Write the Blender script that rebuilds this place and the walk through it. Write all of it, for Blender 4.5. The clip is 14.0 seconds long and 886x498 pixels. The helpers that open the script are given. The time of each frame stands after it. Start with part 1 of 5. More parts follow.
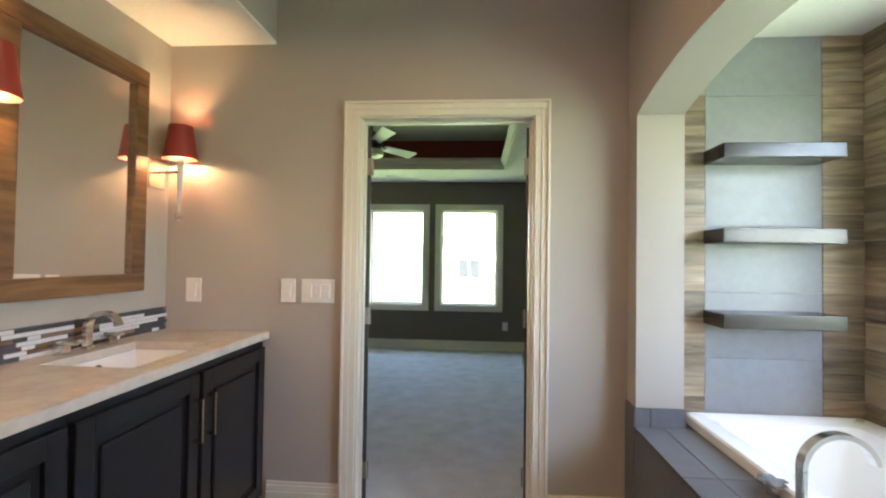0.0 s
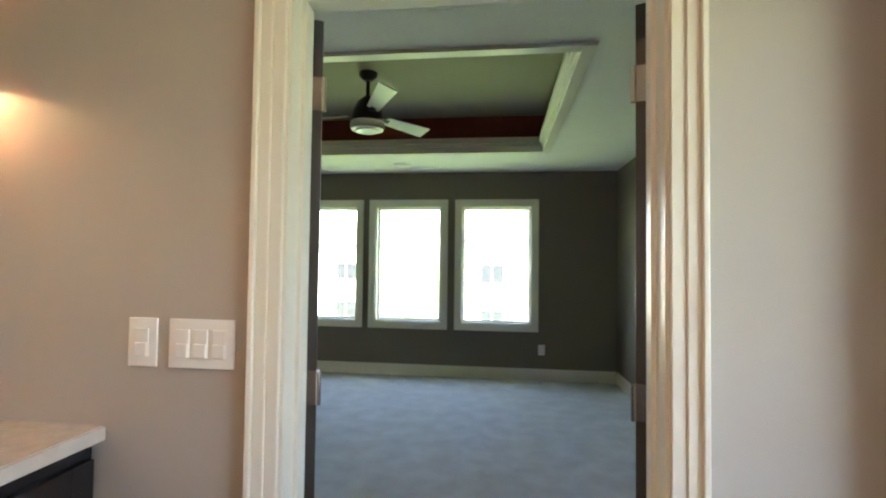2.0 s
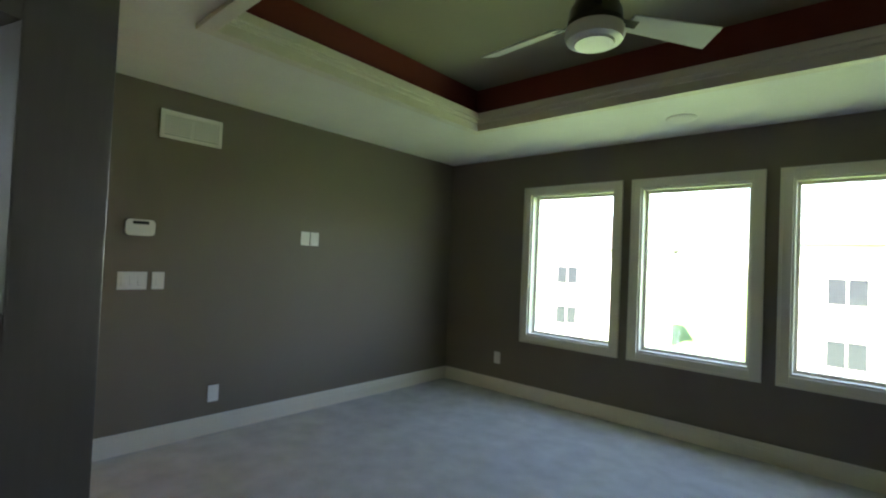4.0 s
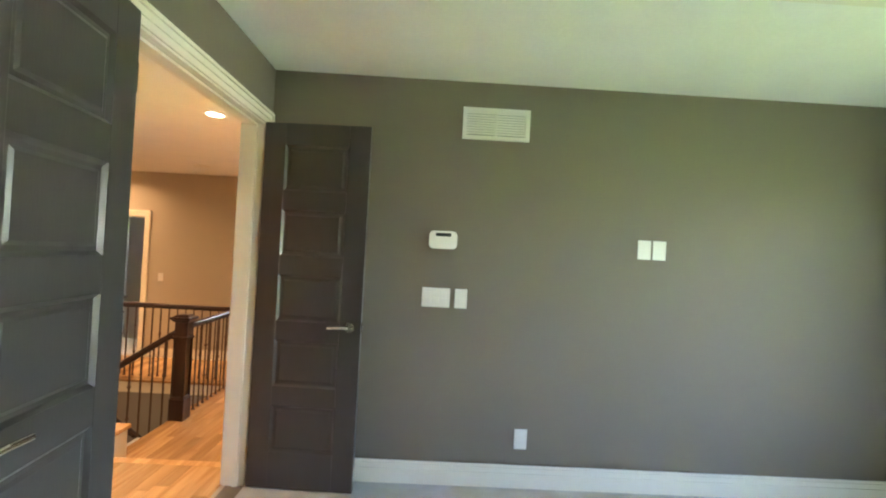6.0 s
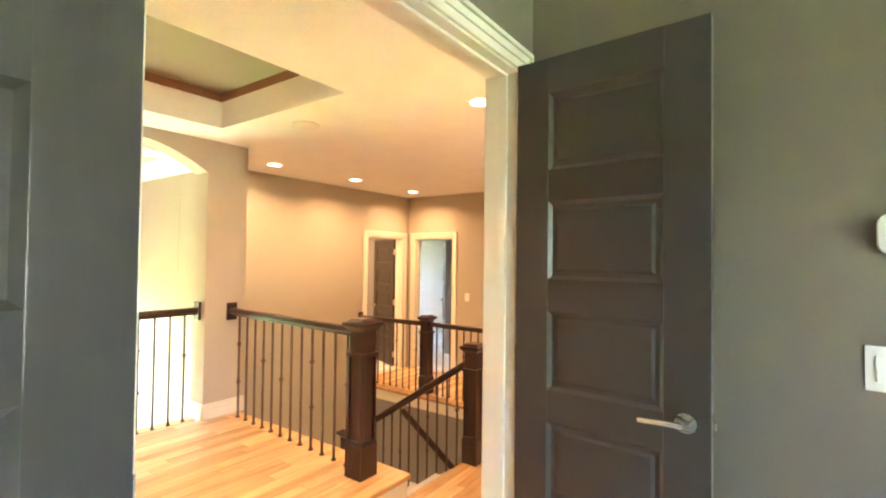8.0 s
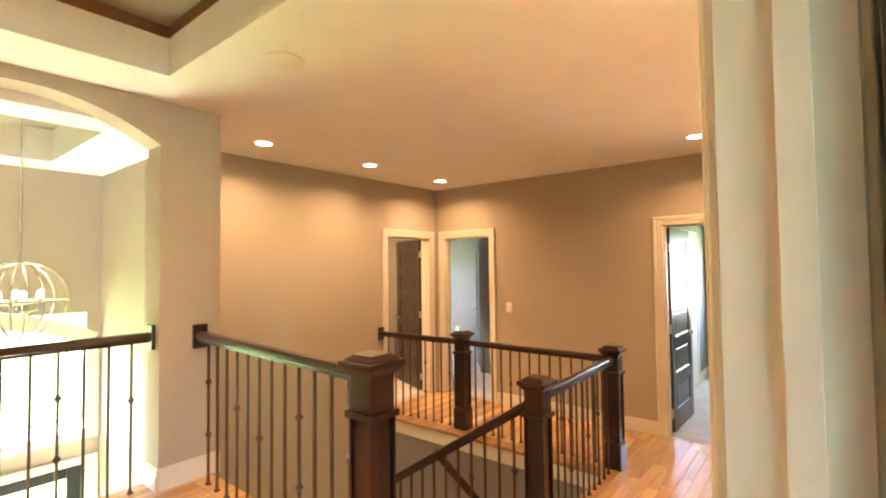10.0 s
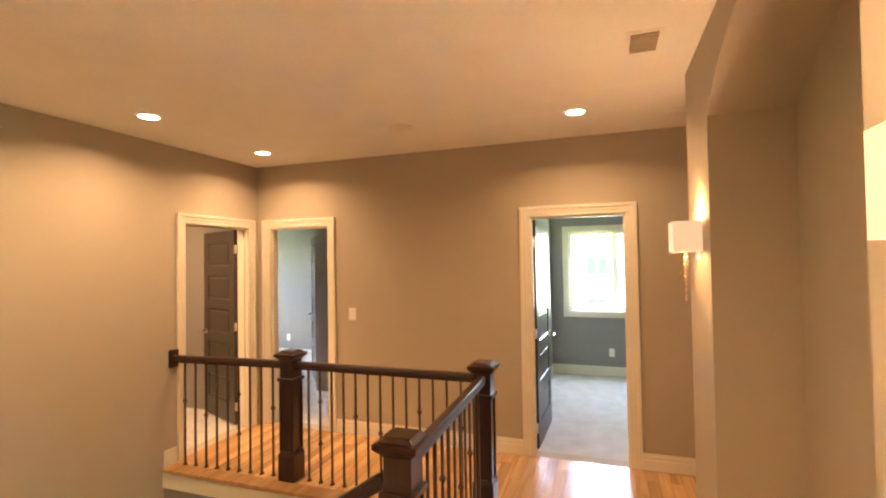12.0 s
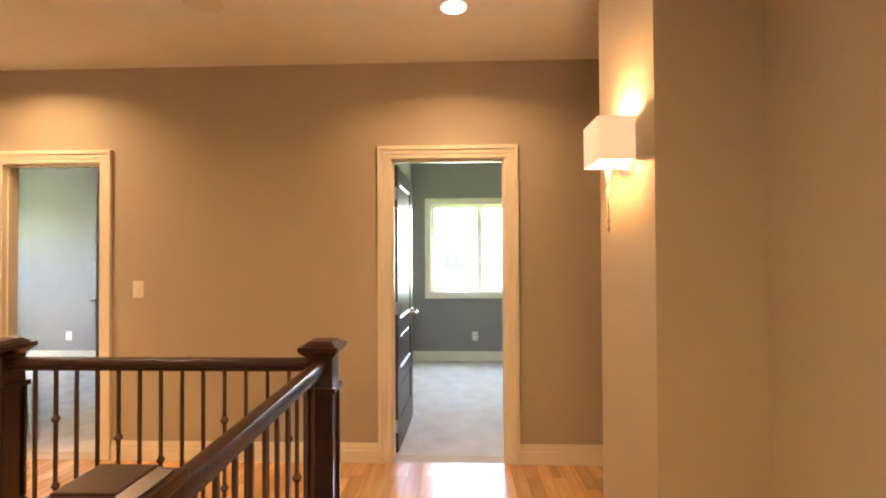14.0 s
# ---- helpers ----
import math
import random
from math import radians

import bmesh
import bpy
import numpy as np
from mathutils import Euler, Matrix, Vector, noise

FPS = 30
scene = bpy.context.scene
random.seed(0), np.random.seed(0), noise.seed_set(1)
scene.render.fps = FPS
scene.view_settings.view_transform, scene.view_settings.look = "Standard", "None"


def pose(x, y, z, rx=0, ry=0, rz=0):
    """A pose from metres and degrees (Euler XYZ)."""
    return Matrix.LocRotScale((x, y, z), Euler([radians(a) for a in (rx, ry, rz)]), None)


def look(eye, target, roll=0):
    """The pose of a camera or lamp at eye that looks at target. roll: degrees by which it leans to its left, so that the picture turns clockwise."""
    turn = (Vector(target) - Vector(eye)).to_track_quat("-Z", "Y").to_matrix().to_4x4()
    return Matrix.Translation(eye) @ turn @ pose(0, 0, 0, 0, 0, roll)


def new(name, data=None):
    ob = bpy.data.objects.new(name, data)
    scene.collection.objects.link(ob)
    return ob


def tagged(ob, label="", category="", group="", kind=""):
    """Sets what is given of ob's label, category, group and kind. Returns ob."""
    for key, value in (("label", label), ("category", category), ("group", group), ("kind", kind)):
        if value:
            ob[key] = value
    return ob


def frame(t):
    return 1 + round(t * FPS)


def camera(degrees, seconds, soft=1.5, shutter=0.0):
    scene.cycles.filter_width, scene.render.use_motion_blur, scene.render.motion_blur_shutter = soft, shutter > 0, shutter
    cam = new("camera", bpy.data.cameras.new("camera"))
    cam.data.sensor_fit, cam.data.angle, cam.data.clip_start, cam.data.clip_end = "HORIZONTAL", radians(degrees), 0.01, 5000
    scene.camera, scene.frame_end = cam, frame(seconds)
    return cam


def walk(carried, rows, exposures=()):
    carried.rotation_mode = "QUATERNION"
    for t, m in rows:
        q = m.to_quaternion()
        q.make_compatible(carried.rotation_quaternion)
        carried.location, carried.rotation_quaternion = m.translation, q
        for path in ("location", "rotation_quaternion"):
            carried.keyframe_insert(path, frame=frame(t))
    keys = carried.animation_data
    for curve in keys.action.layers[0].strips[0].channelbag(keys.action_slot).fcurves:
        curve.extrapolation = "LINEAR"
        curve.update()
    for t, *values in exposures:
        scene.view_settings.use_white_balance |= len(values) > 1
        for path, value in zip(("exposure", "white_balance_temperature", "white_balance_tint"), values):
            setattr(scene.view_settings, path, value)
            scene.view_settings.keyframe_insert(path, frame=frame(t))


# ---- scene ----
cam = camera(86.8, 14.0, 2.1)
PATH = [
    (0, (0.04, -2.248, 1.285), (-0.108, -0.253, 1.328), 0.8),
    (0.5, (0.026, -1.98, 1.306), (-0.111, 0.015, 1.348), 0.9),
    (1, (0.003, -1.687, 1.307), (-0.114, 0.308, 1.366), 1.4),
    (1.5, (-0.017, -1.385, 1.318), (-0.155, 0.609, 1.381), 1.0),
    (2, (-0.047, -1.031, 1.315), (-0.287, 0.953, 1.377), 0.7),
    (2.2, (-0.053, -0.894, 1.321), (-0.367, 1.081, 1.382), 0.9),
    (4.3, (-0.201, 0.555, 1.307), (-1.667, 1.914, 1.362), 2.5),
    (4.5, (-0.258, 0.634, 1.296), (-1.807, 1.898, 1.355), 2.4),
    (5, (-0.399, 0.868, 1.326), (-2.179, 1.779, 1.361), 1.5),
    (5.5, (-0.572, 1.12, 1.321), (-2.511, 1.608, 1.377), 1.1),
    (6, (-0.833, 1.304, 1.351), (-2.832, 1.346, 1.375), 3.1),
    (6.5, (-1.096, 1.36, 1.367), (-3.066, 1.017, 1.361), 3.0),
    (7, (-1.392, 1.351, 1.358), (-3.268, 0.658, 1.356), 1.9),
    (7.5, (-1.698, 1.248, 1.36), (-3.445, 0.275, 1.379), 1.1),
    (8, (-1.994, 1.08, 1.361), (-3.615, -0.091, 1.403), 0.7),
    (10.5, (-3.06, 0.097, 1.302), (-4.617, -1.158, 1.372), -0.7),
    (11, (-3.256, -0.063, 1.298), (-4.932, -1.154, 1.349), -1.0),
    (11.5, (-3.494, -0.18, 1.317), (-5.284, -1.07, 1.361), -1.1),
    (12, (-3.726, -0.283, 1.323), (-5.613, -0.944, 1.367), -0.9),
    (12.5, (-3.954, -0.337, 1.318), (-5.904, -0.784, 1.338), -0.3),
    (13, (-4.156, -0.364, 1.24), (-6.139, -0.622, 1.253), 0.4),
    (13.5, (-4.343, -0.394, 1.125), (-6.339, -0.511, 1.145), 0.4),
    (14, (-4.632, -0.446, 1.023), (-6.63, -0.517, 1.05), -0.3),
]
EXPOSURES = [(0.0, 4.15), (2.2, 4.15), (3.6, 3.7), (5.2, 3.55), (6.0, 5.35), (8.0, 5.95), (10.5, 5.4), (14.0, 5.4)]
walk(cam, [(t, look(e, g, r)) for t, e, g, r in PATH], EXPOSURES)

# ---- world, sun ----
world = bpy.data.worlds.new("sky")
world.use_nodes = True
scene.world = world
wn = world.node_tree.nodes
sky = wn.new("ShaderNodeTexSky")
sky.sky_type, sky.sun_disc = "NISHITA", False
sky.sun_elevation, sky.sun_rotation = radians(55), radians(178)
wn["Background"].inputs[1].default_value = 0.15
world.node_tree.links.new(sky.outputs[0], wn["Background"].inputs[0])
sun = bpy.data.lights.new("sun", "SUN")
sun.energy, sun.angle, sun.color = 5.0, radians(0.5), (1.0, 0.95, 0.88)
el, az = radians(55), radians(178)
sdir = Vector((math.sin(az) * math.cos(el), math.cos(az) * math.cos(el), math.sin(el)))
new("sun", sun).matrix_world = look(sdir * 60, (0, 0, 0))

WARM = (1.0, 0.58, 0.29)
GOLD = (1.0, 0.66, 0.32)


def lamp(kind, power, m, size=0.1, colour=WARM, spot=None):
    d = bpy.data.lights.new("lamp", kind)
    d.energy, d.color = power, colour
    if kind == "AREA":
        d.shape, d.size = "DISK", size
        if spot:
            d.spread = radians(spot)
    else:
        d.shadow_soft_size = size
    ob = new("lamp", d)
    ob.matrix_world = m
    return ob


def daylight(power, m, w, h, colour=(0.92, 0.96, 1.0)):
    d = bpy.data.lights.new("window_light", "AREA")
    d.energy, d.color, d.shape, d.size, d.size_y = power, colour, "RECTANGLE", w, h
    new("window_light", d).matrix_world = m


daylight(1.15, look((1.85, -1.1, 1.5), (0.0, -1.1, 1.35)), 1.25, 1.05, (0.76, 0.88, 1.0))
for wx in (-2.157, -1.12, -0.083):
    daylight(0.12, look((wx, 4.49, 1.31), (wx, 0.0, 1.1)), 0.74, 1.3)
daylight(0.7, look((-10.88, -0.2, 1.1), (-8.0, -0.2, 0.4)), 1.2, 1.1, (1.0, 0.97, 0.95))
# fill lamp in the unseen foyer east window, added to brighten the foyer
daylight(3.5, look((-0.83, -4.0, 1.4), (-4.0, -4.0, 0.7)), 1.65, 0.95, (0.97, 0.92, 1.0))

# ---- materials ----
def material(name, colour, rough=0.6, metal=0.0, grain=40.0, vary=0.08, bump=0.1, stain=3.0, coat=0.0, rnd=0.0, stretch=(1, 1, 1), spec=0.5):
    """A surface with fine grain, broad staining, relief and, for pieces, a shade of its own."""
    m = bpy.data.materials.new(name)
    m.use_nodes = True
    n, l = m.node_tree.nodes, m.node_tree.links
    b = n["Principled BSDF"]
    b.inputs["Roughness"].default_value, b.inputs["Metallic"].default_value = rough, metal
    b.inputs["Coat Weight"].default_value = coat
    b.inputs["Specular IOR Level"].default_value = spec
    tc, mp = n.new("ShaderNodeTexCoord"), n.new("ShaderNodeMapping")
    mp.inputs["Scale"].default_value = stretch
    l.new(tc.outputs["Object"], mp.inputs[0])
    fine, broad = n.new("ShaderNodeTexNoise"), n.new("ShaderNodeTexNoise")
    fine.inputs["Scale"].default_value, fine.inputs["Detail"].default_value = grain, 4
    broad.inputs["Scale"].default_value, broad.inputs["Detail"].default_value = stain, 3
    l.new(mp.outputs[0], fine.inputs["Vector"])
    l.new(mp.outputs[0], broad.inputs["Vector"])
    add = n.new("ShaderNodeMath")
    add.operation = "ADD"
    l.new(fine.outputs[0], add.inputs[0])
    l.new(broad.outputs[0], add.inputs[1])
    last = add
    if rnd:
        inf, mul, ad2 = n.new("ShaderNodeObjectInfo"), n.new("ShaderNodeMath"), n.new("ShaderNodeMath")
        mul.operation, ad2.operation = "MULTIPLY_ADD", "ADD"
        mul.inputs[1].default_value, mul.inputs[2].default_value = rnd, -rnd / 2
        l.new(inf.outputs["Random"], mul.inputs[0])
        l.new(add.outputs[0], ad2.inputs[0])
        l.new(mul.outputs[0], ad2.inputs[1])
        off = n.new("ShaderNodeVectorMath")
        off.operation = "ADD"
        sc = n.new("ShaderNodeMath")
        sc.operation = "MULTIPLY"
        sc.inputs[1].default_value = 37.0
        l.new(inf.outputs["Random"], sc.inputs[0])
        l.new(mp.outputs[0], off.inputs[0])
        l.new(sc.outputs[0], off.inputs[1])
        l.new(off.outputs[0], fine.inputs["Vector"])
        l.new(off.outputs[0], broad.inputs["Vector"])
        last = ad2
    ramp = n.new("ShaderNodeMapRange")
    ramp.inputs["From Min"].default_value, ramp.inputs["From Max"].default_value = 0.5, 1.5
    ramp.inputs["To Min"].default_value, ramp.inputs["To Max"].default_value = 1 - vary, 1 + vary
    ramp.clamp = False
    l.new(last.outputs[0], ramp.inputs["Value"])
    mix = n.new("ShaderNodeVectorMath")
    mix.operation = "SCALE"
    mix.inputs[0].default_value = colour
    l.new(ramp.outputs[0], mix.inputs["Scale"])
    l.new(mix.outputs[0], b.inputs["Base Color"])
    if bump:
        bp = n.new("ShaderNodeBump")
        bp.inputs["Strength"].default_value, bp.inputs["Distance"].default_value = bump, 0.004
        l.new(fine.outputs[0], bp.inputs["Height"])
        l.new(bp.outputs[0], b.inputs["Normal"])
    return m


def wood(name, dark, light, rough=0.4, scale=6.0, along="x", rnd=0.5, coat=0.0, contrast=1.0):
    """Grained wood, each piece with its own shade and figure."""
    m = bpy.data.materials.new(name)
    m.use_nodes = True
    n, l = m.node_tree.nodes, m.node_tree.links
    b = n["Principled BSDF"]
    b.inputs["Roughness"].default_value, b.inputs["Coat Weight"].default_value = rough, coat
    b.inputs["Coat Roughness"].default_value = 0.12
    tc, mp, inf = n.new("ShaderNodeTexCoord"), n.new("ShaderNodeMapping"), n.new("ShaderNodeObjectInfo")
    st = {"x": (0.12, 1.3, 1.3), "y": (1.3, 0.12, 1.3), "z": (1.3, 1.3, 0.12)}[along]
    mp.inputs["Scale"].default_value = st
    l.new(tc.outputs["Object"], mp.inputs[0])
    sc = n.new("ShaderNodeMath")
    sc.operation = "MULTIPLY"
    sc.inputs[1].default_value = 23.0
    l.new(inf.outputs["Random"], sc.inputs[0])
    off = n.new("ShaderNodeVectorMath")
    off.operation = "ADD"
    l.new(mp.outputs[0], off.inputs[0])
    l.new(sc.outputs[0], off.inputs[1])
    ns = n.new("ShaderNodeTexNoise")
    ns.inputs["Scale"].default_value, ns.inputs["Detail"].default_value = scale * 3, 8
    ns.inputs["Distortion"].default_value = 1.5
    l.new(off.outputs[0], ns.inputs["Vector"])
    ramp = n.new("ShaderNodeValToRGB")
    ramp.color_ramp.elements[0].position, ramp.color_ramp.elements[1].position = 0.5 - 0.22 / contrast, 0.5 + 0.22 / contrast
    ramp.color_ramp.elements[0].color, ramp.color_ramp.elements[1].color = (*dark, 1), (*light, 1)
    l.new(ns.outputs[0], ramp.inputs[0])
    mr = n.new("ShaderNodeMapRange")
    mr.inputs["To Min"].default_value, mr.inputs["To Max"].default_value = 1 - rnd / 2, 1 + rnd / 2
    l.new(inf.outputs["Random"], mr.inputs["Value"])
    mix = n.new("ShaderNodeVectorMath")
    mix.operation = "SCALE"
    l.new(ramp.outputs[0], mix.inputs[0])
    l.new(mr.outputs[0], mix.inputs["Scale"])
    l.new(mix.outputs[0], b.inputs["Base Color"])
    bp = n.new("ShaderNodeBump")
    bp.inputs["Strength"].default_value, bp.inputs["Distance"].default_value = 0.15, 0.002
    l.new(ns.outputs[0], bp.inputs["Height"])
    l.new(bp.outputs[0], b.inputs["Normal"])
    return m


def glow(name, colour, strength):
    m = bpy.data.materials.new(name)
    m.use_nodes = True
    b = m.node_tree.nodes["Principled BSDF"]
    b.inputs["Base Color"].default_value = (*colour, 1)
    b.inputs["Emission Color"].default_value = (*colour, 1)
    b.inputs["Emission Strength"].default_value = strength
    return m


def clear(name, tint=(1, 1, 1), gloss=0.06):
    m = bpy.data.materials.new(name)
    m.use_nodes = True
    n, l = m.node_tree.nodes, m.node_tree.links
    t, g, x = n.new("ShaderNodeBsdfTransparent"), n.new("ShaderNodeBsdfGlossy"), n.new("ShaderNodeMixShader")
    t.inputs[0].default_value = (*tint, 1)
    g.inputs["Roughness"].default_value = 0.02
    x.inputs[0].default_value = gloss
    l.new(t.outputs[0], x.inputs[1])
    l.new(g.outputs[0], x.inputs[2])
    l.new(x.outputs[0], n["Material Output"].inputs[0])
    return m


M_BATH = material("greige_wall_paint", (0.43, 0.385, 0.335), 0.75, grain=220, vary=0.03, bump=0.12, stain=1.2)
M_HALL = material("beige_wall_paint", (0.44, 0.383, 0.295), 0.75, grain=220, vary=0.03, bump=0.12, stain=1.2)
M_BED = material("taupe_wall_paint", (0.178, 0.146, 0.110), 0.65, grain=220, vary=0.04, bump=0.12, stain=1.2)
M_GREY = material("grey_wall_paint", (0.26, 0.25, 0.24), 0.7, grain=220, vary=0.03, bump=0.1, stain=1.2)
M_CEIL = material("white_ceiling_texture", (0.84, 0.82, 0.77), 0.9, grain=60, vary=0.05, bump=0.5, stain=4)
M_RED = material("red_brown_cove_paint", (0.20, 0.035, 0.02), 0.6, grain=80, vary=0.06)
M_BROWN = material("brown_cove_paint", (0.27, 0.13, 0.07), 0.6, grain=80, vary=0.06)
M_TRAYTOP = material("olive_taupe_ceiling_paint", (0.33, 0.30, 0.21), 0.8, grain=120, vary=0.04)
M_TRIM = material("cream_gloss_trim", (0.76, 0.71, 0.60), 0.32, grain=30, vary=0.03, bump=0.03)
M_WHITE = material("white_plastic", (0.80, 0.78, 0.74), 0.35, grain=30, vary=0.02, bump=0.02)
M_DOOR = material("dark_espresso_door_paint", (0.050, 0.044, 0.039), 0.30, grain=160, vary=0.10, bump=0.06, stretch=(1, 1, 0.1))
M_CAB = material("black_cabinet_paint", (0.011, 0.011, 0.013), 0.33, grain=120, vary=0.12, bump=0.05)
M_NEWEL = wood("dark_cherry_stain", (0.016, 0.006, 0.005), (0.036, 0.013, 0.010), 0.30, along="z", rnd=0.25, coat=0.2)
M_RAIL = wood("dark_cherry_rail", (0.016, 0.006, 0.005), (0.04, 0.014, 0.010), 0.30, along="y", rnd=0.2, coat=0.15)
M_IRON = material("bronze_iron", (0.10, 0.062, 0.045), 0.42, metal=0.5, grain=200, vary=0.2)
M_CHROME = material("brushed_nickel", (0.72, 0.69, 0.64), 0.18, metal=1.0, grain=120, vary=0.05, bump=0.03)
M_PLANK = wood("maple_plank", (0.46, 0.25, 0.10), (0.68, 0.43, 0.21), 0.26, scale=3.0, along="x", rnd=0.55, coat=0.35)
M_SUB = material("joint_dark", (0.12, 0.06, 0.03), 0.7)
M_CARPET = material("grey_carpet", (0.56, 0.55, 0.54), 0.95, grain=260, vary=0.26, bump=1.0, stain=6, spec=0.1)
M_TILEW = wood("wood_look_tile", (0.13, 0.088, 0.055), (0.42, 0.32, 0.215), 0.35, scale=5.5, along="x", rnd=0.75, contrast=1.0)
M_TILEY = wood("wood_look_tile_side", (0.13, 0.088, 0.055), (0.42, 0.32, 0.215), 0.35, scale=5.5, along="y", rnd=0.75, contrast=1.0)
M_TILEG = material("grey_slate_tile", (0.27, 0.275, 0.285), 0.38, grain=22, vary=0.13, bump=0.08, stain=4, rnd=0.3)
M_DECK = material("dark_grey_deck_tile", (0.13, 0.13, 0.145), 0.42, grain=30, vary=0.14, bump=0.08, rnd=0.3)
M_GROUT = material("grout", (0.42, 0.38, 0.32), 0.9, grain=200)
M_GROUTD = material("dark_grout", (0.16, 0.16, 0.165), 0.9, grain=200)
M_TUB = material("white_acrylic", (0.85, 0.85, 0.85), 0.12, grain=10, vary=0.01, bump=0.0)
M_STONE = material("beige_quartz", (0.56, 0.50, 0.43), 0.15, grain=30, vary=0.16, bump=0.02, stain=9)
M_SHELF = material("espresso_shelf", (0.030, 0.025, 0.024), 0.22, grain=90, vary=0.2, stretch=(0.1, 1, 1))
M_MIRF = wood("weathered_oak", (0.10, 0.048, 0.018), (0.23, 0.125, 0.055), 0.5, scale=5, along="y", rnd=0.2)
M_MIR = material("silver_mirror", (0.92, 0.92, 0.92), 0.01, metal=1.0, vary=0.0, bump=0.0)
M_GLASS = clear("window_glass")
M_CRYST = clear("crystal", (0.95, 0.93, 0.9), 0.35)
M_SHADE_R = glow("red_fabric_shade", (0.20, 0.022, 0.012), 0.010)
M_SHADE_W = glow("cream_fabric_shade", (1.0, 0.80, 0.58), 0.010)
M_BULB = glow("lit_bulb", (1.0, 0.78, 0.5), 0.6)
M_LENS = glow("lit_downlight_lens", (1.0, 0.85, 0.62), 0.3)
M_FANW = material("white_fan_enamel", (0.72, 0.71, 0.66), 0.3, vary=0.02, bump=0.0)
M_FAND = material("dark_fan_metal", (0.05, 0.045, 0.04), 0.35, metal=0.6)
M_GRASS = material("lawn", (0.125, 0.188, 0.058), 0.95, grain=2, vary=0.35, bump=0.3, stain=0.3, spec=0.1)
M_SIDING = material("pale_siding", (0.62, 0.60, 0.55), 0.8, grain=6, vary=0.06)
M_ROOF = material("grey_shingle", (0.12, 0.11, 0.10), 0.9, grain=12, vary=0.3)
M_DARKGL = material("dark_window_glass", (0.034, 0.038, 0.042), 0.08, vary=0.05, bump=0.0)
M_MOS = [material("white_glass_mosaic", (0.62, 0.63, 0.65), 0.12, rnd=0.2), material("slate_mosaic", (0.075, 0.078, 0.09), 0.25, rnd=0.4),
         material("brown_stone_mosaic", (0.20, 0.13, 0.085), 0.35, rnd=0.5)]

# ---- building helpers ----
WORLD = {}


def box(bm, lo, hi, bev=0.0):
    vs = bmesh.ops.create_cube(bm, size=1)["verts"]
    for v in vs:
        v.co = Vector([(lo[i] + hi[i]) / 2 + v.co[i] * (hi[i] - lo[i]) for i in range(3)])
    if bev:
        es = list({e for v in vs for e in v.link_edges})
        bmesh.ops.bevel(bm, geom=es, offset=bev, segments=2, affect="EDGES", profile=0.6)


def boxes(*items, bev=0.0):
    bm = bmesh.new()
    for lo, hi in items:
        box(bm, lo, hi, bev)
    return bm


def cyl(bm, a, b, r0, r1=None, seg=12):
    a, b = Vector(a), Vector(b)
    r1 = r0 if r1 is None else r1
    m = Matrix.Translation((a + b) / 2) @ (b - a).to_track_quat("Z", "Y").to_matrix().to_4x4()
    bmesh.ops.create_cone(bm, cap_ends=True, segments=seg, radius1=r0, radius2=r1, depth=(b - a).length, matrix=m)


def ball(bm, c, r, seg=10, scale=(1, 1, 1)):
    bmesh.ops.create_uvsphere(bm, u_segments=seg, v_segments=max(6, seg // 2 + 1), radius=r, matrix=Matrix.Translation(c) @ Matrix.Diagonal((*scale, 1)))


def tube(bm, pts, r, seg=8):
    for p, q in zip(pts[:-1], pts[1:]):
        cyl(bm, p, q, r, r, seg)
        ball(bm, q, r, seg)


def spin(bm, prof, c, seg=24):
    """A turned body: radius and height rows about a vertical axis."""
    rings = []
    for r, z in prof:
        rings.append([bm.verts.new((c[0] + r * math.cos(2 * math.pi * i / seg), c[1] + r * math.sin(2 * math.pi * i / seg), c[2] + z)) for i in range(seg)])
    for p, q in zip(rings[:-1], rings[1:]):
        for i in range(seg):
            bm.faces.new((p[i], p[(i + 1) % seg], q[(i + 1) % seg], q[i]))
    bm.faces.new(rings[0][::-1])
    bm.faces.new(rings[-1])


def mesh_of(name, bm, mat, smooth=False):
    bmesh.ops.recalc_face_normals(bm, faces=bm.faces)
    me = bpy.data.meshes.new(name)
    bm.to_mesh(me)
    bm.free()
    me.materials.append(mat)
    if smooth:
        for p in me.polygons:
            p.use_smooth = True
        me.set_sharp_from_angle(angle=radians(40))
    return me


def part(name, bm, mat, parent=None, label="", smooth=False):
    ob = new(name, mesh_of(name, bm, mat, smooth))
    WORLD[ob] = Matrix.Identity(4)
    if parent is not None:
        ob.parent = parent
        ob.matrix_parent_inverse = WORLD[parent].inverted()
    if label:
        tagged(ob, label)
    return ob


def thing(name, label, category, at=(0, 0, 0), group="", kind=""):
    ob = new(name)
    ob.empty_display_size = 0.05
    ob.matrix_basis = Matrix.Translation(at)
    WORLD[ob] = Matrix.Translation(at)
    return tagged(ob, label, category, group, kind)


def setting(name, bm, mat, label, category):
    return tagged(part(name, bm, mat), label, category, "", "structure")


def wall_boxes(bm, along, a0, a1, t0, t1, z0, z1, holes=()):
    """A straight wall along x or y from a0 to a1, t0 to t1 thick, with rectangular holes (a, b, z, z)."""
    def put(a, b, lo, hi):
        if b - a > 1e-4 and hi - lo > 1e-4:
            box(bm, (a, t0, lo) if along == "x" else (t0, a, lo), (b, t1, hi) if along == "x" else (t1, b, hi))
    at = a0
    for a, b, lo, hi in sorted(holes):
        put(at, a, z0, z1)
        put(a, b, z0, lo)
        put(a, b, hi, z1)
        at = b
    put(at, a1, z0, z1)


